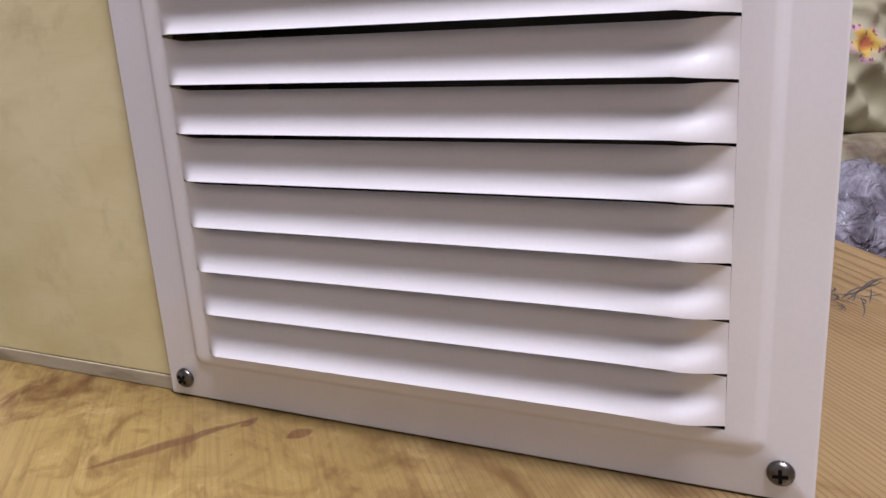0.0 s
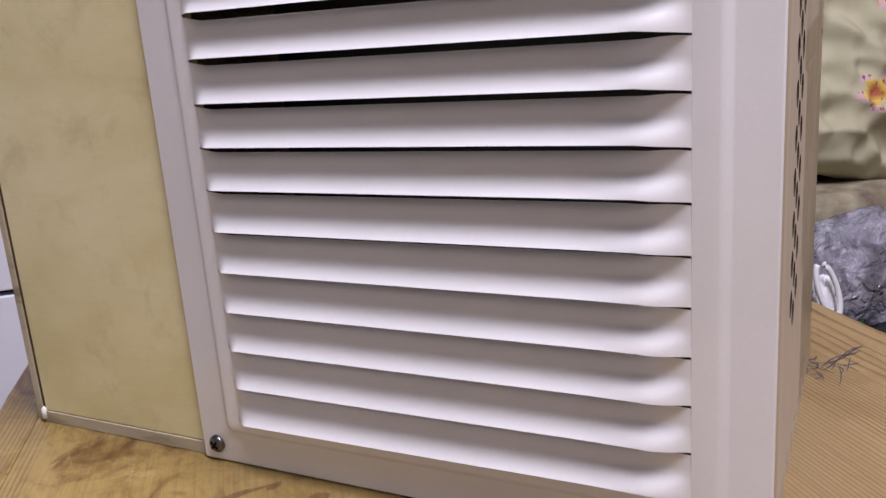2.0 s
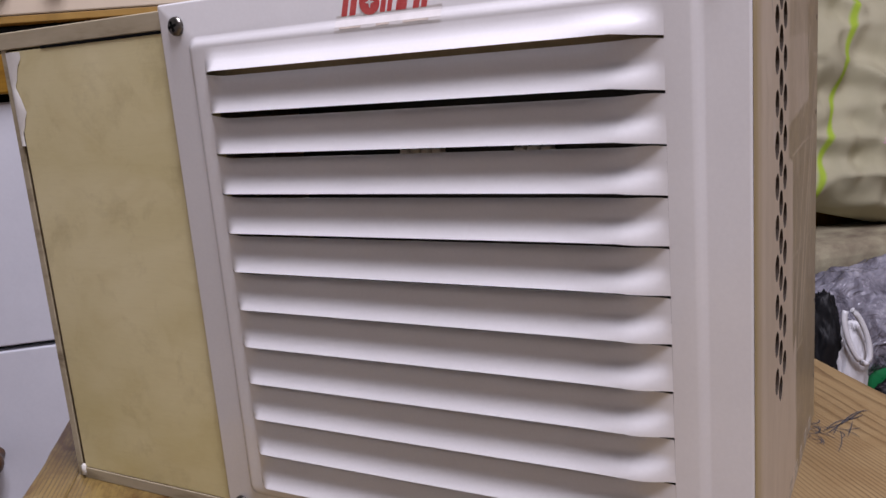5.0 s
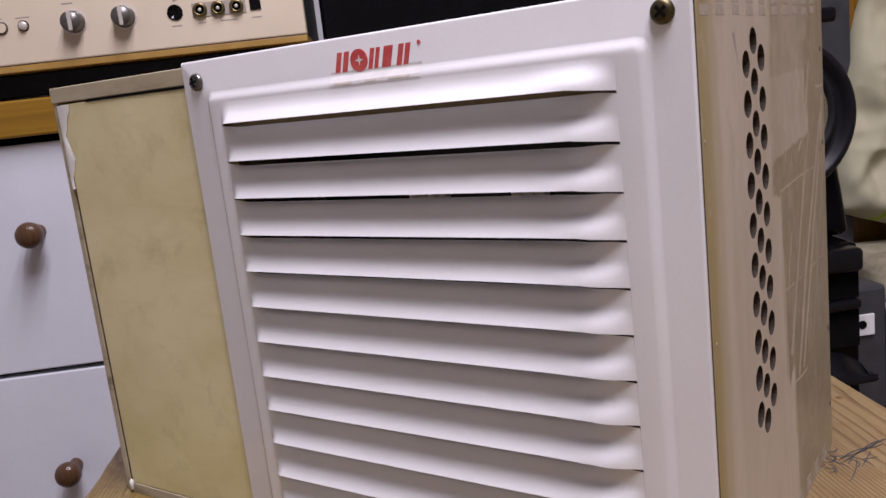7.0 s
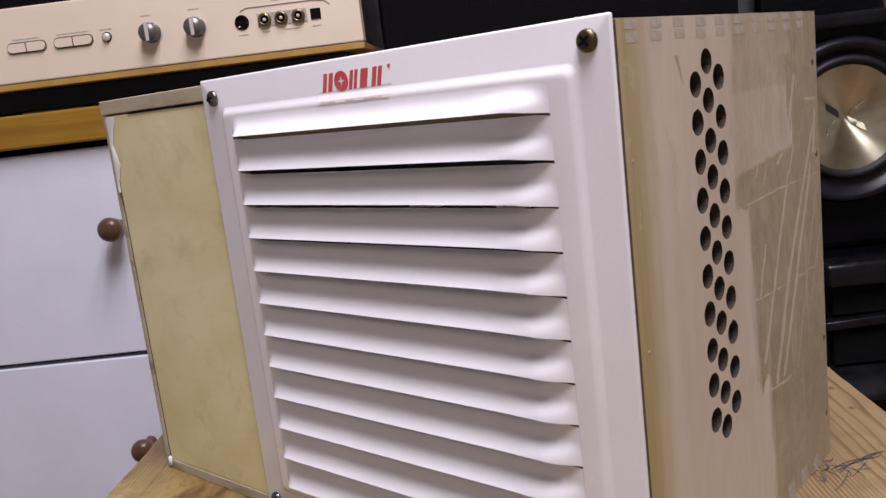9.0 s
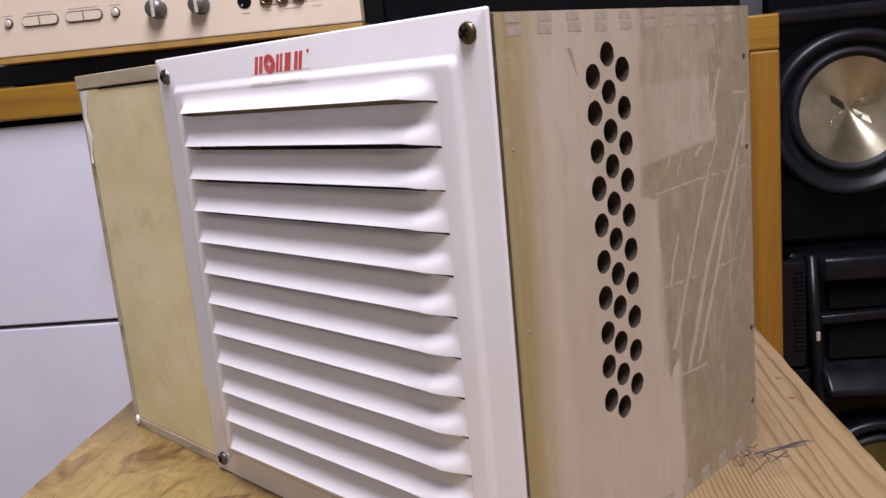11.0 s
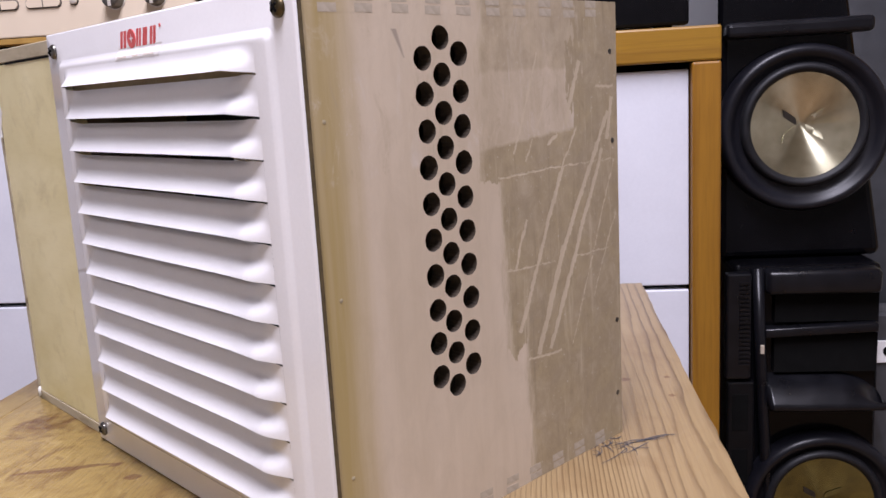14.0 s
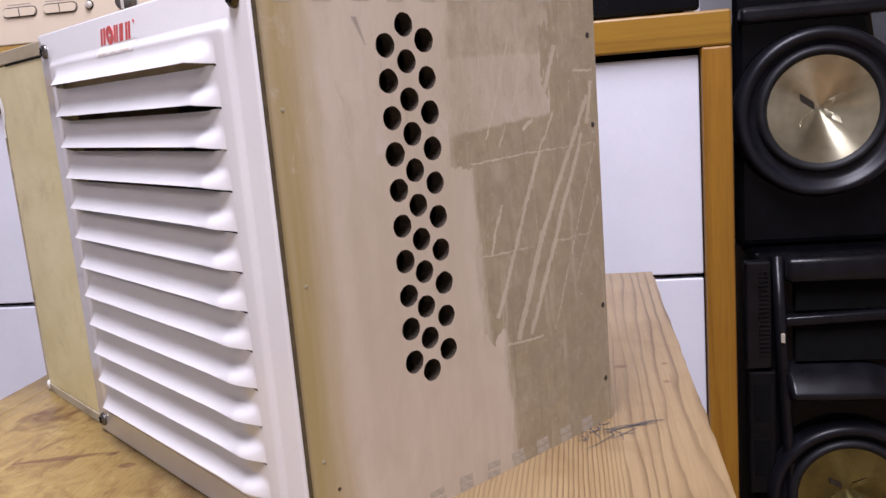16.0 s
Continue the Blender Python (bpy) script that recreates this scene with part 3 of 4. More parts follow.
def tube(points, r, seg=8):
    bm = bmesh.new()
    rings = []
    pts = [Vector(p) for p in points]
    for k, p in enumerate(pts):
        d = (pts[min(k + 1, len(pts) - 1)] - pts[max(k - 1, 0)]).normalized()
        a = d.orthogonal().normalized()
        b = d.cross(a)
        rings.append([bm.verts.new(p + r * (a * math.cos(2 * math.pi * j / seg) + b * math.sin(2 * math.pi * j / seg))) for j in range(seg)])
    for a, b in zip(rings, rings[1:]):
        for j in range(seg):
            bm.faces.new((a[j], a[(j + 1) % seg], b[(j + 1) % seg], b[j]))
    bm.faces.new(rings[0][::-1])
    bm.faces.new(rings[-1])
    return bm


TO_FRONT = pose(0, 0, 0, 90)  # turns a lathe's axis to face -y


# ---- room ----
def slab(name, u0, u1, v0, v1, z0, z1, material, label, category):
    ob = part(name, block(u0, u1, v0, v1, z0, z1), material, None)
    ob.matrix_world = TURN
    return tagged(ob, label, category, kind="structure")


slab("floor", -2.1, 2.3, -2.3, 1.55, -0.1, 0.0, M_FLOOR, "brown wooden floor of a small room", "floor")
slab("ceiling", -2.1, 2.3, -2.3, 1.55, 2.5, 2.6, M_CEIL, "plain white painted ceiling", "ceiling")
slab("wall_north", -2.1, 2.3, 1.45, 1.55, 0.0, 2.5, M_WALL, "pale grey painted wall behind the furniture", "wall")
# the next three walls are out of view and only shape the fill light
slab("wall_south", -2.1, 2.3, -2.3, -2.2, 0.0, 2.5, M_WALL_SOUTH, "unseen wall, toned down to hold back bounced light", "wall")
slab("wall_west", -2.2, -2.1, -2.3, 1.55, 0.0, 2.5, M_WALL_WEST, "unseen wall, whitened to bounce more light", "wall")
slab("wall_east", 2.3, 2.4, -2.3, 1.55, 0.0, 2.5, M_WALL_DIM, "unseen wall, pale and warm to lift the fill light", "wall")


# ---- table ----
def build_table():
    u0, u1, v0, v1 = -0.307, 0.190, -0.62, 0.54
    t = thing("wooden_table", TURN @ pose(0, 0, 0), "worn pine table with stained top and ink marks", "table")
    for k, (a, b) in enumerate(((u0, -0.2822), (-0.2818, u1))):
        bm = block(a, b, v0, v1 - 0.0015 * k, TABLE - 0.030, TABLE - (0.0 if k == 1 else 0.0004))
        long = [e for e in bm.edges if abs((e.verts[0].co - e.verts[1].co).y) > 0.5]
        bmesh.ops.subdivide_edges(bm, edges=long, cuts=70, use_grid_fill=True)
        for v in bm.verts:
            if abs(v.co.x - u1) < 1e-4 or abs(v.co.x - u0) < 1e-4:
                v.co.x += 0.0022 * (noise.noise(Vector((v.co.x * 3, v.co.y * 14, v.co.z * 2))) + 0.5 * noise.noise(Vector((1, v.co.y * 45, 0))))
        edge = [e for e in bm.edges if len(e.link_faces) == 2 and e.calc_face_angle(0) > 1.0]
        bmesh.ops.bevel(bm, geom=edge, offset=0.0006 if k == 1 else 0.0016, segments=2, profile=0.5, affect="EDGES")
        part("board", bm, M_TABLE, t, "stained, knotty pine board")
    for a, b, c, d in ((u0 + 0.05, u1 - 0.05, v1 - 0.06, v1 - 0.04), (u0 + 0.05, u1 - 0.05, v0 + 0.04, v0 + 0.06), (u0 + 0.04, u0 + 0.06, v0 + 0.06, v1 - 0.06), (u1 - 0.06, u1 - 0.04, v0 + 0.06, v1 - 0.06)):
        part("apron", block(a, b, c, d, TABLE - 0.11, TABLE - 0.030, 0.002), M_TABLE, t)
    for x in (u0 + 0.06, u1 - 0.06):
        for y in (v0 + 0.08, v1 - 0.08):
            part("leg", block(x - 0.022, x + 0.022, y - 0.022, y + 0.022, 0, TABLE - 0.030, 0.003), M_TABLE, t)
    inv = TURN.inverted()

    def on_top(pts):
        return [tuple((inv @ Vector((x, y, 0))).xy) for x, y in pts]
    rnd = random.Random(4)
    bm = bmesh.new()
    cx, cy = 0.006, 0.184
    for k in range(15):
        a = rnd.uniform(-0.5, 1.7)
        ln = rnd.uniform(0.008, 0.030)
        ox, oy = cx + rnd.uniform(-0.006, 0.020), cy + rnd.uniform(-0.012, 0.016)
        bend = rnd.uniform(-2.4, 2.4)
        pts = [(ox + (s - 0.5) * ln * math.cos(a + bend * s), oy + (s - 0.5) * ln * math.sin(a + bend * s)) for s in [q / 6 for q in range(7)]]
        strip_line(on_top(pts), rnd.uniform(0.0002, 0.0005), TABLE + 0.0004, bm)
    for k in range(3):
        pts = [(0.010 + 0.018 * s + 0.001 * k, 0.188 + 0.046 * s - 0.012 * s * s + 0.003 * math.sin(6 * s + 2 * k) + 0.0035 * (k - 1) * s) for s in [q / 10 for q in range(11)]]
        strip_line(on_top(pts), 0.0004, TABLE + 0.0005, bm)
    part("ink_scribble", bm, M_INK, t, "blue-black pen scribble")
    return t


build_table()


# ---- plywood box with louvred vent ----
X0, X1, Y1, H = -0.366, 0.003, 0.2095, 0.247
GX0, GX1, GZ0, GZ1 = -0.2465, 0.0045, 0.0005, 0.2490   # vent plate, z from the table
PITCH, FIRST = 0.0176, 0.2175                          # louvre tips
LX0, LX1 = -0.2205, -0.0220
BULGE = 0.0023  # swelling of each hood towards its end


def holed_panel():
    """The side board, 8 mm thick, with a honeycomb row of drilled holes."""
    from mathutils.geometry import delaunay_2d_cdt
    rnd = random.Random(2)
    verts = [Vector(p) for p in ((0.001, 0.0), (Y1, 0.0), (Y1, H), (0.001, H))]
    faces = [list(range(4))]
    centres = [(0.0757, 0.228 - 0.016 * k) for k in range(11)] + [(0.0652, 0.220 - 0.0161 * k) for k in range(10)] + [(0.0872, 0.221 - 0.0161 * k) for k in range(10)]
    n = 20
    for cy, cz in centres:
        cy, cz, r = cy + rnd.uniform(-4e-4, 4e-4), cz + rnd.uniform(-4e-4, 4e-4), 0.0054 + rnd.uniform(-1.5e-4, 1.5e-4)
        at = len(verts)
        verts += [Vector((cy + r * (1 + rnd.uniform(-0.03, 0.03)) * math.cos(2 * math.pi * k / n), cz + r * (1 + rnd.uniform(-0.03, 0.03)) * math.sin(2 * math.pi * k / n))) for k in range(n)]
        faces.append([at + k for k in range(n)][::-1])
    vs, _, fs, *_ = delaunay_2d_cdt(verts, [], faces, 0, 1e-7)
    bm = bmesh.new()
    flat = [bm.verts.new((X1, v.x, v.y)) for v in vs]
    near = [next((k for k, (a, b) in enumerate(centres) if (v.x - a) ** 2 + (v.y - b) ** 2 < 0.0064 ** 2), -1 - n) for n, v in enumerate(vs)]
    for f in fs:
        if len({near[k] for k in f}) > 1:
            bm.faces.new([flat[k] for k in f])
    made = bmesh.ops.extrude_face_region(bm, geom=bm.faces[:])
    for v in made["geom"]:
        if isinstance(v, bmesh.types.BMVert):
            v.co.x -= 0.008
    bm.normal_update()
    # hole walls take the second, darkened material so the holes look shaded inside
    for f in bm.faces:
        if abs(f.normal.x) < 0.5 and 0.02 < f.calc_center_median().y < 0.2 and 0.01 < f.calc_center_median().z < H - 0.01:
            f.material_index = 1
    return bm


def ring_plate():
    """The pressed plate: folded rim, flat border, raised field with a rectangular opening."""
    def rect(x0, x1, z0, z1, r, y, n=6):
        out = []
        for cx, cz, a in ((x1 - r, z1 - r, 0), (x0 + r, z1 - r, 90), (x0 + r, z0 + r, 180), (x1 - r, z0 + r, 270)):
            out += [(cx + r * math.cos(radians(a + 90 * k / n)), y, cz + r * math.sin(radians(a + 90 * k / n))) for k in range(n + 1)]
        return out
    bot = FIRST - 11 * PITCH
    loops = [rect(GX0, GX1, GZ0, GZ1, 0.0008, 0.0006), rect(GX0, GX1, GZ0, GZ1, 0.0008, -0.0002), rect(GX0 + 0.0004, GX1 - 0.0004, GZ0 + 0.0004, GZ1 - 0.0004, 0.0008, -0.0008),
             rect(GX0 + 0.001, GX1 - 0.001, GZ0 + 0.001, GZ1 - 0.001, 0.0008, -0.001)]
    ex0, ex1, ez0, ez1 = -0.2310, -0.0095, 0.0155, 0.2340
    for inset, y in ((0.0, -0.001), (0.0008, -0.0013), (0.0020, -0.0022), (0.0033, -0.0031), (0.0045, -0.0034)):
        loops.append(rect(ex0 + inset, ex1 - inset, ez0 + inset, ez1 - inset, 0.005 - inset * 0.6, y))
    loops.append(rect(LX0, LX1, bot - 0.0006, FIRST + PITCH * 0.62, 0.0003, -0.0034))
    bm = bmesh.new()
    rings = [[bm.verts.new(p) for p in lp] for lp in loops]
    for a, b in zip(rings, rings[1:]):
        for k in range(len(a)):
            q = (k + 1) % len(a)
            bm.faces.new((a[k], a[q], b[q], b[k]))
    return bm


def louver(top_one=False, gap=0.0021):
    """One pressed strip, tip at z = 0: a hood that bulges out of the plate above its slit and dies into it at both ends."""
    prof = [(0.0036, PITCH - gap), (0.0022, 0.0145), (0.0014, 0.0129), (0.0008, 0.0112), (0.0003, 0.0096), (-0.0002, 0.0081), (-0.0009, 0.0067), (-0.0020, 0.0051), (-0.0033, 0.0035), (-0.0045, 0.0021), (-0.0053, 0.0010)]
    if top_one:
        prof = [(0.0, PITCH * 0.62), (-0.0002, 0.0092)] + prof[6:]
    swell = [0.0] * (len(prof) - 5) + [0.40, 1.0, 0.95, 0.7, 0.4]
    xs = []
    n, m = 14, 48
    for k in range(n + 1):
        xs.append((LX0 + 0.008 * k / n, k / n))
    for k in range(1, m):
        xs.append((LX0 + 0.008 + (LX1 - LX0 - 0.0245) * k / m, 1.0))
    for k in range(n + 1):
        xs.append((LX1 - 0.0165 + 0.0165 * k / n, 1 - k / n))
    bm = bmesh.new()
    cols = []
    for x, w in xs:
        s = (w * w * (3 - 2 * w)) ** 0.7
        if x > -0.1:
            s = (w * w * (3 - 2 * w)) ** 0.62
        dip = (1 - w) * (0.0020 if x > -0.1 else 0.0006)
        q = min(1.0, max(0.0, (x - LX1 + 0.028) / 0.024, (LX0 + 0.012 - x) / 0.018))
        q = q * q * (3 - 2 * q)
        col = []
        for k, (y, z) in enumerate(prof):
            z += (0.0 if top_one else 0.0034) * q * math.sin(math.pi * min(1.0, z / PITCH)) * (0.2 if x > -0.1 else 0.3)
            y = y * (1 - q) if y > 0 else y
            if x > -0.1:
                e = min(1.0, max(0.0, (0.040 - LX1 + x) / 0.032))
                y -= BULGE * swell[k] * e * e * (3 - 2 * e)
            low = max(0.0, 1 - z / 0.009)
            flat_z = z * (PITCH - dip) / prof[0][1] if not top_one else z
            zz = flat_z + (z - flat_z) * s - low * dip
            col.append(bm.verts.new((x, -0.0034 + y * s, zz)))
        cols.append(col)
    for a, b in zip(cols, cols[1:]):
        for k in range(len(prof) - 1):
            bm.faces.new((a[k], b[k], b[k + 1], a[k + 1]))
    return bm


def screw(parent, x, z, material, label, turn, r=0.0042):
    m = pose(x, -0.0012, z, 90, 0, 0) @ pose(0, 0, 0, 0, 0, turn)
    head = part("screw", lathe([(r * 1.0, 0.0), (r, 0.0006), (r * 0.93, 0.0013), (r * 0.72, 0.0020), (r * 0.42, 0.0024), (0, 0.0026)], 24), material, parent, label, True, m)
    bm = block(-r * 0.55, r * 0.55, -r * 0.13, r * 0.13, 0.0018, 0.00275)
    other = block(-r * 0.13, r * 0.13, -r * 0.55, r * 0.55, 0.0018, 0.00278)
    tmp = bpy.data.meshes.new("tmp")
    other.to_mesh(tmp)
    other.free()
    bm.from_mesh(tmp)
    bpy.data.meshes.remove(tmp)
    bm.transform(m)
    part("cross_slot", bm, M_GAP_SHADE, parent)
    return head


def solid(ob, thick, offset=1.0):
    mod = ob.modifiers.new("thickness", "SOLIDIFY")
    mod.thickness, mod.offset, mod.use_rim = thick, offset, False
    return ob


def build_box():
    t = thing("plywood_enclosure", pose(0, 0, TABLE), "aged plywood box with white louvred metal vent, standing on the table", "wooden box")
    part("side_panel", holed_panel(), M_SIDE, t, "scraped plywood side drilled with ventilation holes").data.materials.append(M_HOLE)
    part("left_side", block(X0, X0 + 0.0042, 0.003, Y1, 0, H - 0.0087, 0.0004), M_EDGE, t)
    part("top_panel", block(X0 + 0.0002, X1 - 0.0082, 0.002, Y1, H - 0.0085, H, 0.0005), M_EDGE, t)
    part("bottom_panel", block(X0 + 0.0057, X1 - 0.0082, 0.002, Y1, 0, 0.0065, 0.0005), M_EDGE, t)
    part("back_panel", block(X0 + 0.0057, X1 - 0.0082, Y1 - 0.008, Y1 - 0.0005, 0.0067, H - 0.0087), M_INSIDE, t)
    part("front_panel", block(X0 + 0.0076, GX0 + 0.020, 0.0025, 0.0090, 0.0068, H - 0.0096, 0.0004), M_YELLOW, t, "yellowed plain plywood front panel")
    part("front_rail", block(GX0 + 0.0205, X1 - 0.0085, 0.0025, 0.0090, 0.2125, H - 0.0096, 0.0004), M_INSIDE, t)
    # added dark filler that gives the left-hand groove its shade
    part("groove_shade_strip", block(X0 + 0.0043, X0 + 0.0075, 0.0038, 0.02, 0.0067, H - 0.0087), M_SEAM_SHADE, t)
    # black strip laid along the thin top seam in place of its shade
    part("top_gap_shade", block(X0 + 0.033, GX0 + 0.004, 0.0020, 0.0024, H - 0.0099, H - 0.0086), M_GAP_SHADE, t)
    # dried glue in the top corner of the front
    bm = bmesh.new()
    rnd = random.Random(7)
    cols = []
    for k in range(15):
        z = H - 0.010 - 0.0034 * k
        w = 0.0095 if k < 2 else 0.0045 + 0.0022 * math.sin(k * 0.9) + rnd.uniform(-0.001, 0.001)
        w *= 1 if k < 12 else (15 - k) / 4
        cols.append([bm.verts.new((X0 + 0.0050, 0.0020, z)), bm.verts.new((X0 + 0.0060 + w * 0.5, 0.0011, z)), bm.verts.new((X0 + 0.0066 + w, 0.0022, z))])
    for a, b in zip(cols, cols[1:]):
        bm.faces.new((a[0], a[1], b[1], b[0]))
        bm.faces.new((a[1], a[2], b[2], b[1]))
    part("glue_smear", bm, M_GLUE, t, "dried white glue", True)
    part("glue_drip", lathe([(0, 0), (0.0016, 0.0006), (0.0015, 0.006), (0, 0.0075)], 10, pose(X0 + 0.0066, 0.0022, 0.0015)), M_GLUE, t, "", True)
    # finger joints of the top and bottom boards, showing in the side
    rnd = random.Random(9)
    finger = None
    for k in range(10):
        for z in (H - 0.0021, H - 0.0066, 0.0021, 0.0064):
            m = pose(X1, 0.0152 + 0.0191 * k + rnd.uniform(-0.0006, 0.0006), z + rnd.uniform(-0.0004, 0.0004), rnd.uniform(-2, 2))
            if finger is None:
                finger = part("finger_joint", block(-0.002, 0.00005, -0.0046, 0.0046, -0.0018, 0.0018), M_JOINT, t, "", False, m)
            else:
                ob = new("finger_joint", finger.data)
                ob.parent, ob.matrix_basis = t, m
    # nails along the edges of the side
    for y, z, mat in ((0.2035, 0.221, M_SCREW), (0.2045, 0.173, M_SCREW), (0.2060, 0.070, M_SCREW), (0.2055, 0.026, M_SCREW), (0.010, 0.196, M_EDGE), (0.0115, 0.123, M_EDGE), (0.0105, 0.045, M_EDGE), (0.017, 0.030, M_SCREW)):
        part("nail", lathe([(0.0015, -0.001), (0.0015, 0.0001), (0.0010, 0.0002), (0, 0.0001)] if y > 0.1 else [(0.0009, -0.001), (0.0009, 0.0001), (0, 0.0002)], 12, pose(X1, y, z, 0, 90, 0)), mat, t)
    # dark strip set slightly proud beside the plate, for the seam's shade
    part("seam_shade_strip", block(X1 - 0.001, X1 + 0.0013, 0.0009, 0.0028, 0.0005, H - 0.0005), M_SEAM_SHADE, t)
    # inside: a dark board with white terminals
    part("circuit_board", block(-0.235, -0.02, 0.076, 0.078, 0.02, 0.235), M_BOARD, t)
    for x in (-0.1715, -0.1655, -0.1595, -0.1535):
        part("terminal", block(x, x + 0.0048, 0.070, 0.0758, 0.1680, 0.1745, 0.0006, 1), M_PART, t)
    for x in (-0.1105, -0.1040, -0.0975):
        part("terminal", block(x, x + 0.0052, 0.070, 0.0758, 0.1635, 0.1740, 0.0006, 1), M_PART, t)
    # vent
    g = part("vent_grille", ring_plate(), M_WHITE, t, "white enamelled pressed-steel louvred vent", True)
    solid(g, 0.0007, -1.0)
    part("louver", louver(True), M_WHITE, g, "", True, pose(0, 0, FIRST))
    part("louver", louver(False, 0.0014), M_WHITE, g, "", True, pose(0, 0, FIRST - PITCH))
    second = part("louver", louver(), M_WHITE, g, "", True, pose(0, 0, FIRST - PITCH * 2))
    for k in range(3, 12):
        ob = new("louver", second.data)
        ob.parent, ob.matrix_basis = g, pose(LX0, 0, FIRST - PITCH * k, 0, -0.0375 * k, 0) @ pose(-LX0, 0, 0)
    for x, z, mat, label, a in ((-0.236, 0.239, M_SCREW, "dark steel cross-head screw", 15), (-0.005, 0.2405, M_BRASS, "tarnished brass cross-head screw", 40), (-0.2375, 0.0090, M_SCREW, "dark steel cross-head screw", 50), (-0.0055, 0.0105, M_SCREW, "dark steel cross-head screw", 5)):
        screw(g, x, z, mat, label, a)
    # red printed mark as slanted blocks, on the rest of a sticker that follows the pressed step
    def laid(x0, x1, steps, lift):
        bm = bmesh.new()
        last = None
        for z, y in steps:
            row = (bm.verts.new((x0, y - lift, z)), bm.verts.new((x1, y - lift, z)))
            if last:
                bm.faces.new((last[0], last[1], row[1], row[0]))
            last = row
        return bm
    part("sticker", laid(-0.1505, -0.1030, ((0.2350, -0.0010), (0.2340, -0.0010), (0.2332, -0.0013), (0.2320, -0.0022), (0.2307, -0.0031), (0.2295, -0.0034), (0.2288, -0.0034)), 0.00012), M_STICKER, g, "grubby remains of a paper sticker")
    for x, w in ((-0.148, 0.010), (-0.131, 0.006), (-0.119, 0.011)):
        part("sticker_smudge", laid(x, x + w, ((0.2305, -0.0031), (0.2298, -0.0034)), 0.00020), M_STAINED, g)
    for x, w in ((-0.1482, 0.0026), (-0.1444, 0.0028), (-0.1303, 0.0022), (-0.1272, 0.0020), (-0.1232, 0.0046), (-0.1157, 0.0026), (-0.1122, 0.0024)):
        bm = block(x, x + w, -0.00118, -0.0009, 0.2346, 0.2428)
        for v in bm.verts:
            v.co.x += (v.co.z - 0.2342) * 0.28
        part("red_mark", bm, M_RED, g, "slanted red printed block")
    disc = lathe([(0.0046, 0.0), (0.0046, 0.00038), (0, 0.00038)], 28, pose(-0.1345, -0.0009, 0.2387, 90))
    part("red_disc", disc, M_RED, g, "red printed disc")
    bm = bmesh.new()
    pts = [bm.verts.new((-0.1343 + (0.0024 if k % 2 == 0 else 0.0007) * math.sin(k * math.pi / 4), -0.00136, 0.2387 + (0.0024 if k % 2 == 0 else 0.0007) * math.cos(k * math.pi / 4))) for k in range(8)]
    bm.faces.new(pts)
    part("star_cutout", bm, M_WHITE, g)
    part("red_dot", lathe([(0.0009, 0.0), (0.0009, 0.0003), (0, 0.0003)], 12, pose(-0.1035, -0.0009, 0.2424, 90)), M_RED, g)
    return t


build_box()


# ---- white-fronted sideboard ----
def build_sideboard():
    u0, u1, v0, v1, top = -0.86, 0.287, 0.630, 1.06, 1.006
    t = thing("sideboard", TURN @ pose(0, 0, 0), "orange varnished wooden sideboard with white drawers and turned knobs", "sideboard")
    part("top_rail", block(u0, u1, v0, v0 + 0.022, 0.969, top, 0.0025), M_ORANGE, t)
    part("top_board", block(u0, u1, v0 + 0.0225, v1, 0.984, top - 0.001, 0.001), M_ORANGE, t)
    for a, b in ((u0, u0 + 0.031), (u1 - 0.031, u1)):
        part("stile", block(a, b, v0, v0 + 0.022, 0.06, 0.9688, 0.0025), M_ORANGE_UP, t)
        part("side_board", block(a, a + 0.018, v0 + 0.0225, v1, 0.0, 0.9835), M_ORANGE_UP, t) if a < 0 else part("side_board", block(b - 0.018, b, v0 + 0.0225, v1, 0.0, 0.9835), M_ORANGE_UP, t)
    part("plinth", block(u0 + 0.02, u1 - 0.02, v0 + 0.02, v0 + 0.04, 0.0, 0.0595), M_ORANGE, t)
    # divider and carcass back are blackened to give the drawer gaps their shade
    part("divider", block(-0.272, -0.252, v0 + 0.024, v1, 0.06, 0.9835), M_GAP_SHADE, t)
    part("carcass_back", block(u0 + 0.0185, u1 - 0.0185, v0 + 0.045, v0 + 0.05, 0.06, 0.9835), M_GAP_SHADE, t)
    for a, b in ((u0 + 0.0325, -0.2690), (-0.2550, u1 - 0.0325)):
        for z0, z1 in ((0.7212, 0.9615), (0.4600, 0.7158), (0.2000, 0.4550)):
            d = part("drawer", block(a, b, v0 + 0.012, v0 + 0.030, z0, z1, 0.0015), M_DRAWER, t, "white painted drawer front")
            ku, kz = {0.7212: (-0.459, 0.8705), 0.46: (-0.470, 0.609)}.get(z0, (-0.465, 0.335))
            ku = ku if a < -0.3 else 0.0
            prof = [(0.0075, 0.0), (0.0070, 0.006), (0.0068, 0.012), (0.0095, 0.017), (0.0130, 0.022), (0.0138, 0.027), (0.0125, 0.032), (0.0085, 0.0355), (0, 0.0368)]
            part("knob", lathe(prof, 24, pose(ku, v0 + 0.012, kz, 90)), M_KNOBWOOD, d, "turned brown wooden knob", True)
    return t


build_sideboard()


# ---- hi-fi on the sideboard ----
def build_player():
    t = thing("black_player", TURN @ pose(-0.40, 0.66, 1.006), "flat black hi-fi unit under the amplifier", "media player")
    part("case", block(-0.26, 0.225, 0.0, 0.30, 0.003, 0.0265, 0.001), M_AMPDARK, t)
    for x in (-0.2, 0.17):
        for y in (0.03, 0.26):
            part("foot", block(x, x + 0.02, y, y + 0.02, 0, 0.003), M_RUBBER, t)


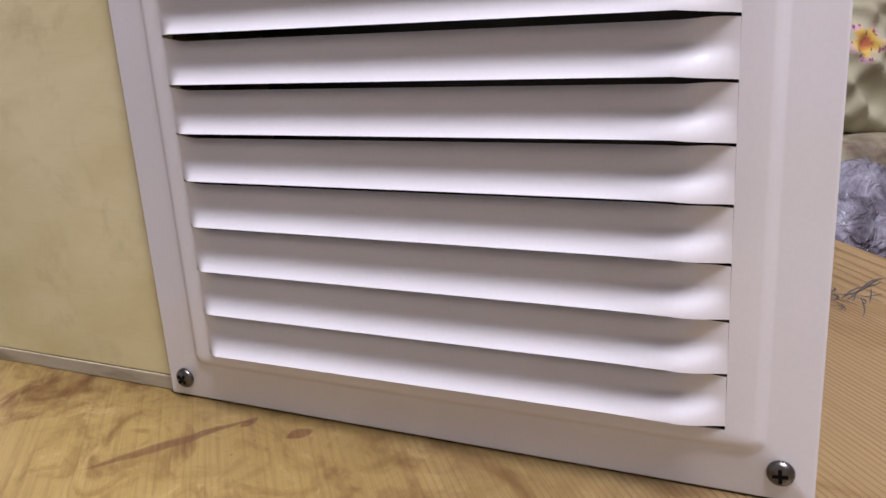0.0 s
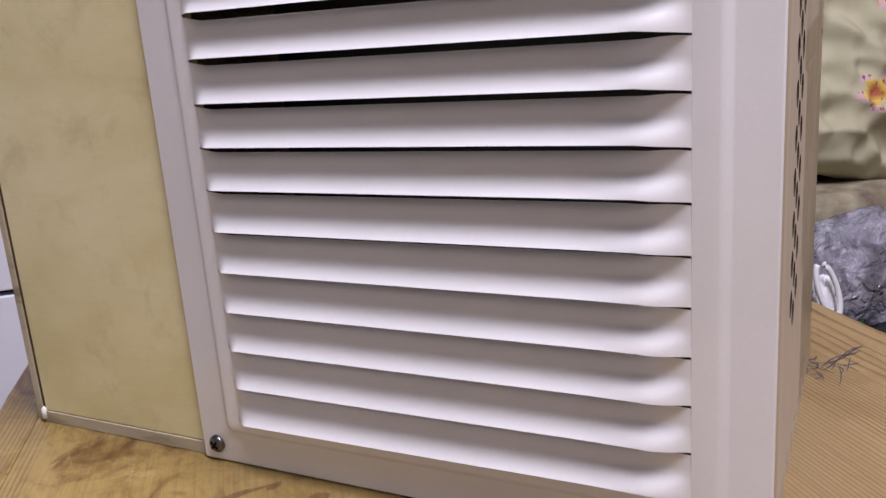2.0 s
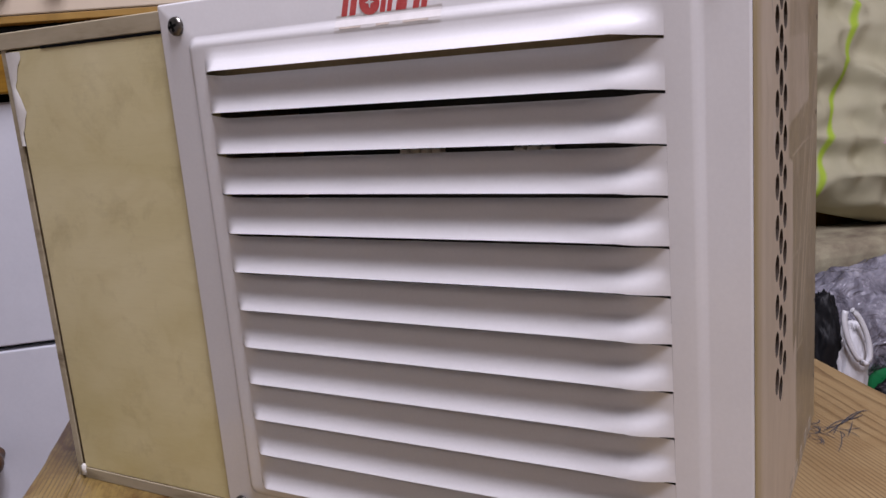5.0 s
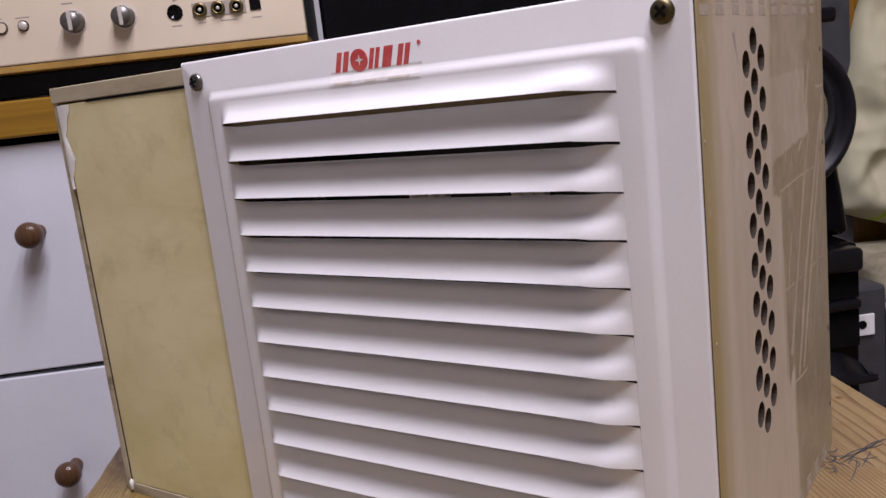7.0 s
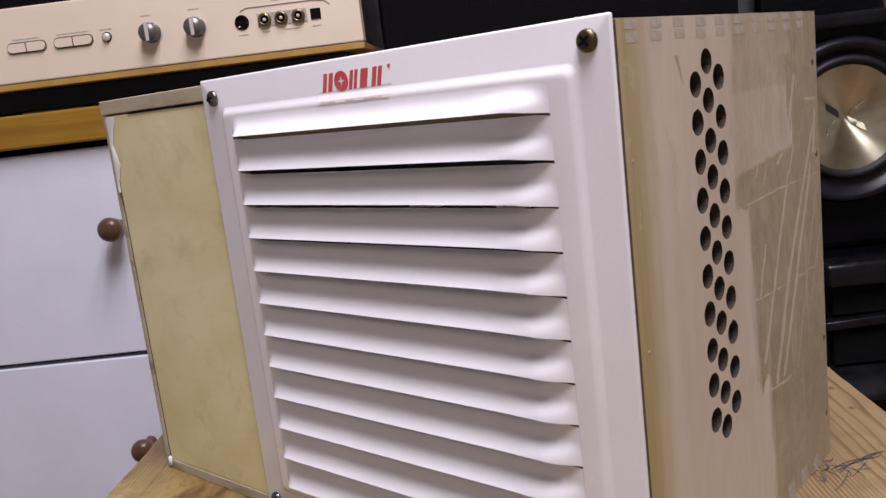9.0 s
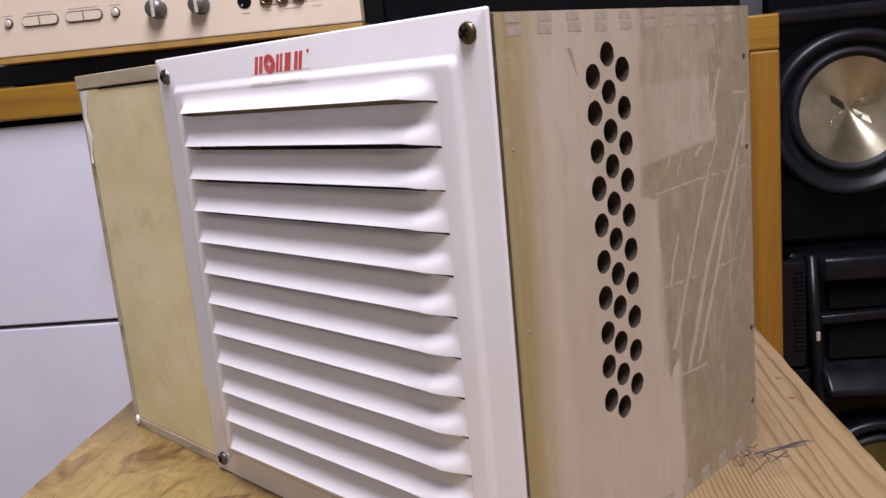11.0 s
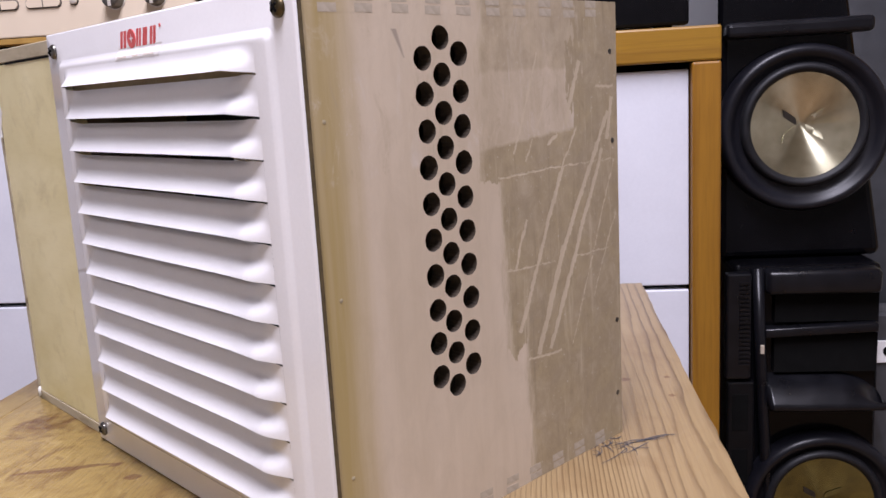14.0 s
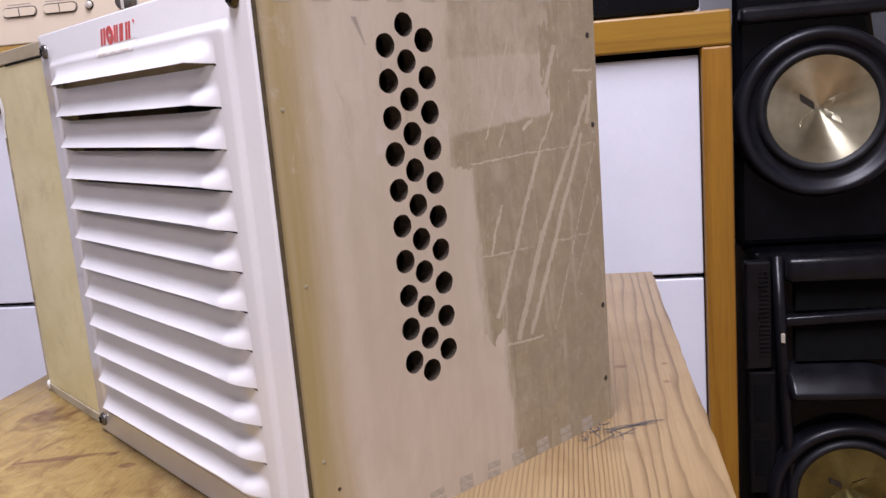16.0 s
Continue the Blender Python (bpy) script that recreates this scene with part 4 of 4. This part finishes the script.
def build_amp():
    t = thing("amplifier", TURN @ pose(-0.370, 0.630, 1.0325), "champagne-coloured hi-fi amplifier with grey knobs and front sockets", "amplifier")
    w = 0.2165
    part("base_strip", block(-w, w, 0.001, 0.31, 0.0, 0.0068, 0.0008), M_GOLDLIP, t, "amber reflecting base strip")
    part("fascia", block(-w, w, 0.0, 0.022, 0.0072, 0.0865, 0.0015), M_AMP, t, "champagne metal fascia")
    part("display_panel", block(-w, w, 0.002, 0.022, 0.0869, 0.150, 0.0015), M_AMPDARK, t, "smoked black display panel")
    part("case", block(-w + 0.002, w - 0.002, 0.0224, 0.32, 0.0072, 0.150, 0.001), M_BLACK, t)
    for u in (-0.380, -0.331):
        k = part("knob", lathe([(0.0108, 0), (0.0108, 0.002), (0.0100, 0.0035), (0.0098, 0.013), (0.0090, 0.0145), (0, 0.0148)], 32, pose(u + 0.370, 0.0, 0.0425, 90)), M_KNOB, t, "ribbed grey metal knob", True)
        part("pointer", block(u + 0.3681, u + 0.3719, -0.0158, -0.0146, 0.0335, 0.0515, 0.0004), M_PALE, k)
        part("knob_ring", lathe([(0.0124, 0), (0.0124, 0.0006), (0.0108, 0.0008)], 32, pose(u + 0.370, 0.0, 0.0425, 90)), M_PALE, k)
    for u in (-0.429, -0.556):
        b = part("button", lathe([(0.0042, 0), (0.0042, 0.0030), (0.0034, 0.0036), (0, 0.0038)], 20, pose(u + 0.370, 0, 0.0440, 90)), M_PALE, t, "", True)
        part("button_rim", lathe([(0.0054, 0), (0.0054, 0.0008), (0.0044, 0.0010)], 20, pose(u + 0.370, 0, 0.0440, 90)), M_AMPDARK, b)
    for u in (-0.518, -0.466):
        part("rocker_surround", pill(u + 0.370 - 0.0220, u + 0.370 + 0.0220, -0.0008, 0.0, 0.0378, 0.0499), M_SURROUND, t)
        part("rocker", pill(u + 0.370 - 0.0206, u + 0.370 + 0.0206, -0.0026, -0.0009, 0.0392, 0.0485), M_AMP, t)
        part("rocker_split", block(u + 0.370 - 0.0006, u + 0.370 + 0.0006, -0.0028, -0.0012, 0.0392, 0.0485), M_SURROUND, t)
    # sockets in their recess outline
    part("mic_socket", lathe([(0.0075, 0), (0.0078, 0.0009), (0.0064, 0.0012), (0.0058, 0.0004), (0, 0.0003)], 24, pose(-0.281 + 0.370, 0.0, 0.0415, 90)), M_AMPDARK, t, "", True)
    part("socket_plate", block(-0.264 + 0.370, -0.2105 + 0.370, -0.0006, 0.0, 0.0345, 0.0485, 0.0002), M_PRINT, t)
    for u in (-0.256, -0.238, -0.2195):
        j = part("phono_socket", lathe([(0.0070, 0), (0.0070, 0.0030), (0.0056, 0.0042), (0.0046, 0.0042), (0.0044, 0.0010), (0.0030, 0.0010)], 20, pose(u + 0.370, -0.0006, 0.0415, 90)), M_JACKRING, t, "gilt-ringed phono socket", True)
        part("socket_hole", lathe([(0.0046, 0.0012), (0, 0.0012)], 16, pose(u + 0.370, -0.0006, 0.0415, 90)), M_GAP_SHADE, j)
        part("socket_pin", lathe([(0.0017, 0.001), (0.0017, 0.0036), (0, 0.0040)], 12, pose(u + 0.370, -0.0006, 0.0415, 90)), M_PALE, j)
    part("optical_socket", block(-0.2065 + 0.370, -0.1955 + 0.370, -0.0012, 0.0, 0.0360, 0.0470, 0.0004), M_AMPDARK, t)
    line = [(-0.2815 + 0.370, -0.0003, 0.0530), (-0.275 + 0.370, -0.0003, 0.0560), (-0.205 + 0.370, -0.0003, 0.0560), (-0.190 + 0.370, -0.0003, 0.0545), (-0.185 + 0.370, -0.0003, 0.0500)]
    part("recess_line", tube(line, 0.0006, 6), M_PRINT, t)
    # unreadable captions
    for u, z, ln in ((-0.281, 0.0285, 0.010), (-0.256, 0.0290, 0.008), (-0.2285, 0.0290, 0.017), (-0.201, 0.0290, 0.010), (-0.384, 0.0610, 0.011), (-0.331, 0.0615, 0.012), (-0.429, 0.0520, 0.014), (-0.518, 0.0525, 0.030), (-0.466, 0.0525, 0.036), (-0.556, 0.0520, 0.011), (-0.238, 0.0605, 0.018)):
        part("caption", block(u + 0.370 - ln / 2, u + 0.370 + ln / 2, -0.0002, 0.0001, z - 0.0006, z + 0.0006), M_PRINT, t)


def build_black_box():
    t = thing("black_cabinet_box", TURN @ pose(0.05, 0.70, 1.0055), "large glossy black box on the sideboard", "audio unit")
    part("case", block(-0.19, 0.215, 0.0, 0.30, 0.006, 0.30, 0.004), M_GLOSS, t)
    for x in (-0.17, 0.18):
        for y in (0.03, 0.25):
            part("foot", block(x, x + 0.02, y, y + 0.02, 0, 0.006), M_RUBBER, t)


build_player()
build_amp()
build_black_box()


# ---- black tower loudspeaker ----
def woofer(t, u, v, z, r, cone_mat, label):
    w = part("woofer", lathe([(r * 1.60, 0.0), (r * 1.60, 0.016), (r * 1.57, 0.023), (r * 1.50, 0.027), (r * 1.42, 0.026), (r * 1.34, 0.019), (r * 1.26, 0.016), (r * 1.10, 0.015)], 64, pose(u, v, z - 0.004, 90)), M_RING, t, "black woofer with moulded trim ring", True)
    part("surround", lathe([(r * 1.20, 0.015), (r * 1.18, 0.021), (r * 1.13, 0.0255), (r * 1.06, 0.0245), (r * 1.0, 0.019)], 64, pose(u, v, z, 90)), M_RUBBER, w, "rolled rubber surround", True)
    cone = part("cone", lathe([(r * 1.01, 0.0195), (r * 0.80, 0.0168), (r * 0.6, 0.0128), (r * 0.4, 0.0086), (r * 0.2, 0.0044), (r * 0.07, 0.0022), (0, 0.0018)], 96), cone_mat, w, label, True, pose(u, v, z, 90))
    # four-armed raised emblem as plain bars
    for a in (32, -32, 146, -146):
        bm = block(r * 0.12, r * 0.46, -r * 0.055, r * 0.055, 0.0002, 0.0009, 0.0002)
        for vert in bm.verts:
            vert.co.x += vert.co.y * (1.1 if a in (32, -146) else -1.1)
        bm.transform(pose(u, v, z, 90) @ pose(0, 0, 0.0006, 0, 0, a) @ pose(0, 0, 0, 0, -18, 0))
        part("emblem_bar", bm, M_EMBLEM_DARK if a == 146 else cone_mat, w)


def build_speaker():
    t = thing("tower_speaker", TURN @ pose(0, 0, 0), "tall glossy black tower loudspeaker with spun-metal woofers", "loudspeaker")
    bm = block(0.318, 0.520, 0.800, 1.10, 0.715, 1.13, 0.010, 3)
    for v in bm.verts:
        if v.co.z > 1.0 and v.co.x > 0.45:
            v.co.x -= 0.06
    part("upper_case", bm, M_GLOSS, t)
    part("lower_case", block(0.330, 0.508, 0.760, 1.10, 0.0, 0.7145, 0.008, 3), M_GLOSS, t)
    woofer(t, 0.417, 0.800, 0.886, 0.0645, M_CONE, "shallow spun-metal cone")
    woofer(t, 0.4400, 0.7600, 0.402, 0.0620, M_CONE_REFLECT, "spun-metal cone with a dim yellow reflection in its colour")
    part("shelf", block(0.322, 0.494, 0.772, 0.81, 0.995, 1.014, 0.006, 3), M_LEDGE, t, "jutting satin shelf over the woofer")
    # horn ports: two ledges and a broad lip; black plates stand for the shaded mouths between
    for z, d, h, rise in ((0.697, 0.030, 0.031, 0.0), (0.634, 0.022, 0.012, 0.045)):
        bm = block(0.364, 0.500, 0.760 - d, 0.7595, z - h / 2, z + h / 2, h * 0.22, 3)
        for v in bm.verts:
            v.co.y += 0.8 * (v.co.x - 0.44) ** 2
            v.co.z += rise * (v.co.x - 0.44)
        part("ledge", bm, M_LEDGE, t, "", True)
    bm = bmesh.new()
    last = None
    for k in range(29):
        u = 0.367 + 0.139 * k / 28
        top = 0.5745 - 8.5 * max(0.0, u - 0.452) ** 2
        near = 0.5 * (u - 0.436) ** 2
        row = [bm.verts.new(p) for p in ((u, 0.7598, top), (u, 0.745 + near, top - 0.006), (u, 0.728 + near, top - 0.016), (u, 0.717 + near, 0.5470), (u, 0.714 + near, 0.5415), (u, 0.718 + near, 0.5370), (u, 0.7598, 0.5360))]
        if last:
            for i in range(6):
                bm.faces.new((last[i], row[i], row[i + 1], last[i + 1]))
        else:
            bm.faces.new(row)
        last = row
    bm.faces.new(last[::-1])
    part("horn_lip", bm, M_LEDGE, t, "", True)
    for z0, z1 in ((0.643, 0.680), (0.577, 0.626)):
        part("port_mouth", block(0.378, 0.502, 0.752, 0.7598, z0, z1), M_GAP_SHADE, t)
    # ribbed panel beside the ports, a slotted one under it
    part("rib_frame", block(0.317, 0.348, 0.744, 0.7595, 0.571, 0.709, 0.003), M_LEDGE, t)
    for k in range(20):
        part("rib", block(0.333, 0.3455, 0.7415, 0.7445, 0.589 + 0.0056 * k, 0.592 + 0.0056 * k), M_LEDGE, t)
    part("lower_panel", block(0.320, 0.354, 0.748, 0.7595, 0.400, 0.566, 0.003), M_BLACK, t)
    for z in (0.425, 0.500):
        part("slot", block(0.326, 0.346, 0.7470, 0.7485, z, z + 0.050, 0.0006), M_GAP_SHADE, t)
    part("edge_trim", tube([(0.3560, 0.750, 0.714), (0.3600, 0.746, 0.60), (0.3660, 0.746, 0.50), (0.3725, 0.746, 0.39), (0.377, 0.746, 0.20)], 0.0070, 10), M_LEDGE, t, "", True)
    part("catch", block(0.3575, 0.3625, 0.7365, 0.7395, 0.606, 0.618, 0.001), M_JOINT, t, "pale catch on the trim")


build_speaker()


# ---- corner with bedding and bags ----
def build_wardrobe():
    t = thing("wood_panelled_wardrobe", TURN @ pose(0, 0, 0), "tall orange wood wardrobe in the corner", "wardrobe")
    part("side", block(0.715, 0.738, 1.15, 1.44, 0, 2.1, 0.002), M_ORANGE_UP, t)
    for k in range(3):
        part("door", block(0.741 + 0.36 * k, 1.097 + 0.36 * k, 1.165, 1.19, 0.05, 2.08, 0.003), M_ORANGE_UP, t)
    part("carcass", block(0.739, 1.85, 1.192, 1.44, 0, 2.1), M_ORANGE_UP, t)


def cushion(w, d, h, seed, wrinkle=0.008, n=36):
    """A stuffed cloth shape: plump in the middle, thin at a puckered rim; stands in the xz plane, base at z = 0."""
    bm = bmesh.new()
    grid = {}
    for side in (-1, 1):
        for i in range(n + 1):
            for j in range(n + 1):
                a, b = 2 * i / n - 1, 2 * j / n - 1
                e = max(0.0, (1 - a ** 4) * (1 - b ** 4)) ** 0.45
                rim = i in (0, n) or j in (0, n)
                if rim and side == 1:
                    grid[side, i, j] = grid[-1, i, j]
                    continue
                pull = 1 - 0.06 * (a * a * b * b)
                p = Vector((a * w / 2 * pull, side * e * d / 2, h / 2 + b * h / 2 * pull))
                f = noise.noise(p * 9 + Vector((seed, 0, side))) - 1.1 * abs(noise.noise(Vector((p.x * 10 + p.z * 5, side, p.z * 16 + seed)))) + 0.5 * noise.noise(Vector((p.x * 34, side, p.z * 22 + seed)))
                p.y += side * wrinkle * f * (0.3 + e)
                grid[side, i, j] = bm.verts.new(p)
        for i in range(n):
            for j in range(n):
                q = [grid[side, i, j], grid[side, i + 1, j], grid[side, i + 1, j + 1], grid[side, i, j + 1]]
                bm.faces.new(q if side == -1 else q[::-1])
    return bm


def lump(w, d, h, seed, wrinkle, seg=40, flat=True):
    bm = bmesh.new()
    bmesh.ops.create_icosphere(bm, subdivisions=5, radius=1.0)
    for v in bm.verts:
        p = v.co.copy()
        f = noise.noise(p * 2.2 + Vector((seed, 1, 2))) + 0.7 * abs(noise.noise(p * 5 + Vector((seed, 7, 2)))) + 0.4 * abs(noise.noise(p * 12 + Vector((0, seed, 2))))
        p *= 1 + wrinkle * f
        v.co = Vector((p.x * w / 2, p.y * d / 2, max(0.0, h * 0.42 + p.z * h / 2) if flat else p.z * h / 2))
    return bm


def build_corner():
    build_wardrobe()
    t = thing("storage_trunk", TURN @ pose(0.575, 0.775, 0), "dark storage trunk in the corner", "trunk")
    part("body", block(0.0, 1.0, 0.0, 0.36, 0.0, 0.375, 0.012), M_BLACK, t)
    part("lid", block(-0.008, 1.008, -0.008, 0.366, 0.3755, 0.405, 0.008), M_BLACK, t)
    t = thing("folded_bedding", TURN @ pose(0.93, 1.03, 0.405), "folded cream bedding with brown pattern on the trunk", "bedding")
    for k, (z, h) in enumerate(((0.0, 0.075), (0.076, 0.07), (0.147, 0.07))):
        bm = block(-0.27, 0.45, -0.075, 0.11, z, z + h, 0.03, 4)
        bmesh.ops.subdivide_edges(bm, edges=bm.edges[:], cuts=3, use_grid_fill=True)
        for v in bm.verts:
            v.co += Vector((0, 0.012 * noise.noise(v.co * 14 + Vector((k, 0, 0))), 0.006 * noise.noise(v.co * 11)))
        part("fold", bm, M_CLOTH, t, "", True)
    ob = part("pillow", cushion(0.50, 0.17, 0.41, 3.0, 0.028, 80), M_PILLOW, None, "", True)
    ob.matrix_world = TURN @ pose(0.885, 1.075, 0.620, -10, 14, -4)
    tagged(ob, "cream pillow printed with flowers and green stripes, on bedding", "pillow")
    ob = part("clear_plastic_bag", lump(0.34, 0.15, 0.215, 4.0, 0.20), M_CLEAR, None, "", True)
    ob.matrix_world = TURN @ pose(0.745, 0.895, 0.405)
    tagged(ob, "crumpled clear plastic bag lying on the trunk", "plastic bag")
    t = thing("carrier_bag", TURN @ pose(0.628, 0.805, 0.405), "small white carrier bag with loop handles", "carrier bag")
    part("bag_body", lump(0.050, 0.042, 0.155, 9.0, 0.16), M_BAGWHITE, t, "", True)
    pts = []
    for q in range(31):
        turn = radians(-160 + 320 * q / 30)
        up = 0.134 - 0.041 * math.cos(turn)
        pts.append((0.002 + 0.015 * math.sin(turn) - 0.28 * (up - 0.093), -0.032 + 0.10 * (up - 0.093), up))
    bm = tube(pts, 0.0042, 8)
    part("handle", bm, M_BAGWHITE, t, "looped plastic handle", True)
    ob = part("green_bottle", lathe([(0, 0), (0.030, 0.0), (0.032, 0.004), (0.034, 0.050), (0.028, 0.066), (0.014, 0.076), (0.014, 0.086), (0, 0.086)], 28), M_GREEN, None, "", True)
    ob.matrix_world = TURN @ pose(0.700, 0.850, 0.405)
    tagged(ob, "green plastic bottle beside the bags", "bottle")
    ob = part("black_pouch", lump(0.06, 0.07, 0.20, 12.0, 0.2), M_RUBBER, None, "", True)
    ob.matrix_world = TURN @ pose(0.600, 0.835, 0.405)
    tagged(ob, "crumpled black pouch beside the bags", "pouch")


    ob = part("black_sack", lump(0.15, 0.05, 0.065, 21.0, 0.22), M_RUBBER, None, "", True)
    ob.matrix_world = TURN @ pose(0.735, 0.792, 0.405)
    tagged(ob, "crumpled black plastic sack on the trunk", "sack")


build_corner()


def build_stand():
    t = thing("grey_stand", TURN @ pose(0.540, 0.80, 0), "dark grey upright stand with white bracket beside the loudspeaker", "stand")
    part("post", block(-0.026, 0.030, 0.0, 0.05, 0.0, 0.640, 0.006), M_POST_SHADE, t)
    part("bracket", block(-0.024, 0.010, -0.004, -0.0005, 0.572, 0.602, 0.001), M_PART, t, "white bracket")
    part("bracket_hole", lathe([(0.006, 0.0), (0.006, 0.0008), (0, 0.001)], 16, pose(-0.008, -0.004, 0.588, 90)), M_GAP_SHADE, t)


build_stand()


def build_shade_sheet():
    # added dark sheet: the shade on the wall here is put into its colour
    t = thing("shaded_wall_sheet", TURN @ pose(0.60, 1.12, 0), "tall dark blue-grey sheet in place of shaded wall between loudspeaker and wardrobe", "panel")
    part("board", block(-0.16, 0.113, 0.0, 0.025, 0.0, 1.7, 0.003), M_POST_SHADE, t)


build_shade_sheet()
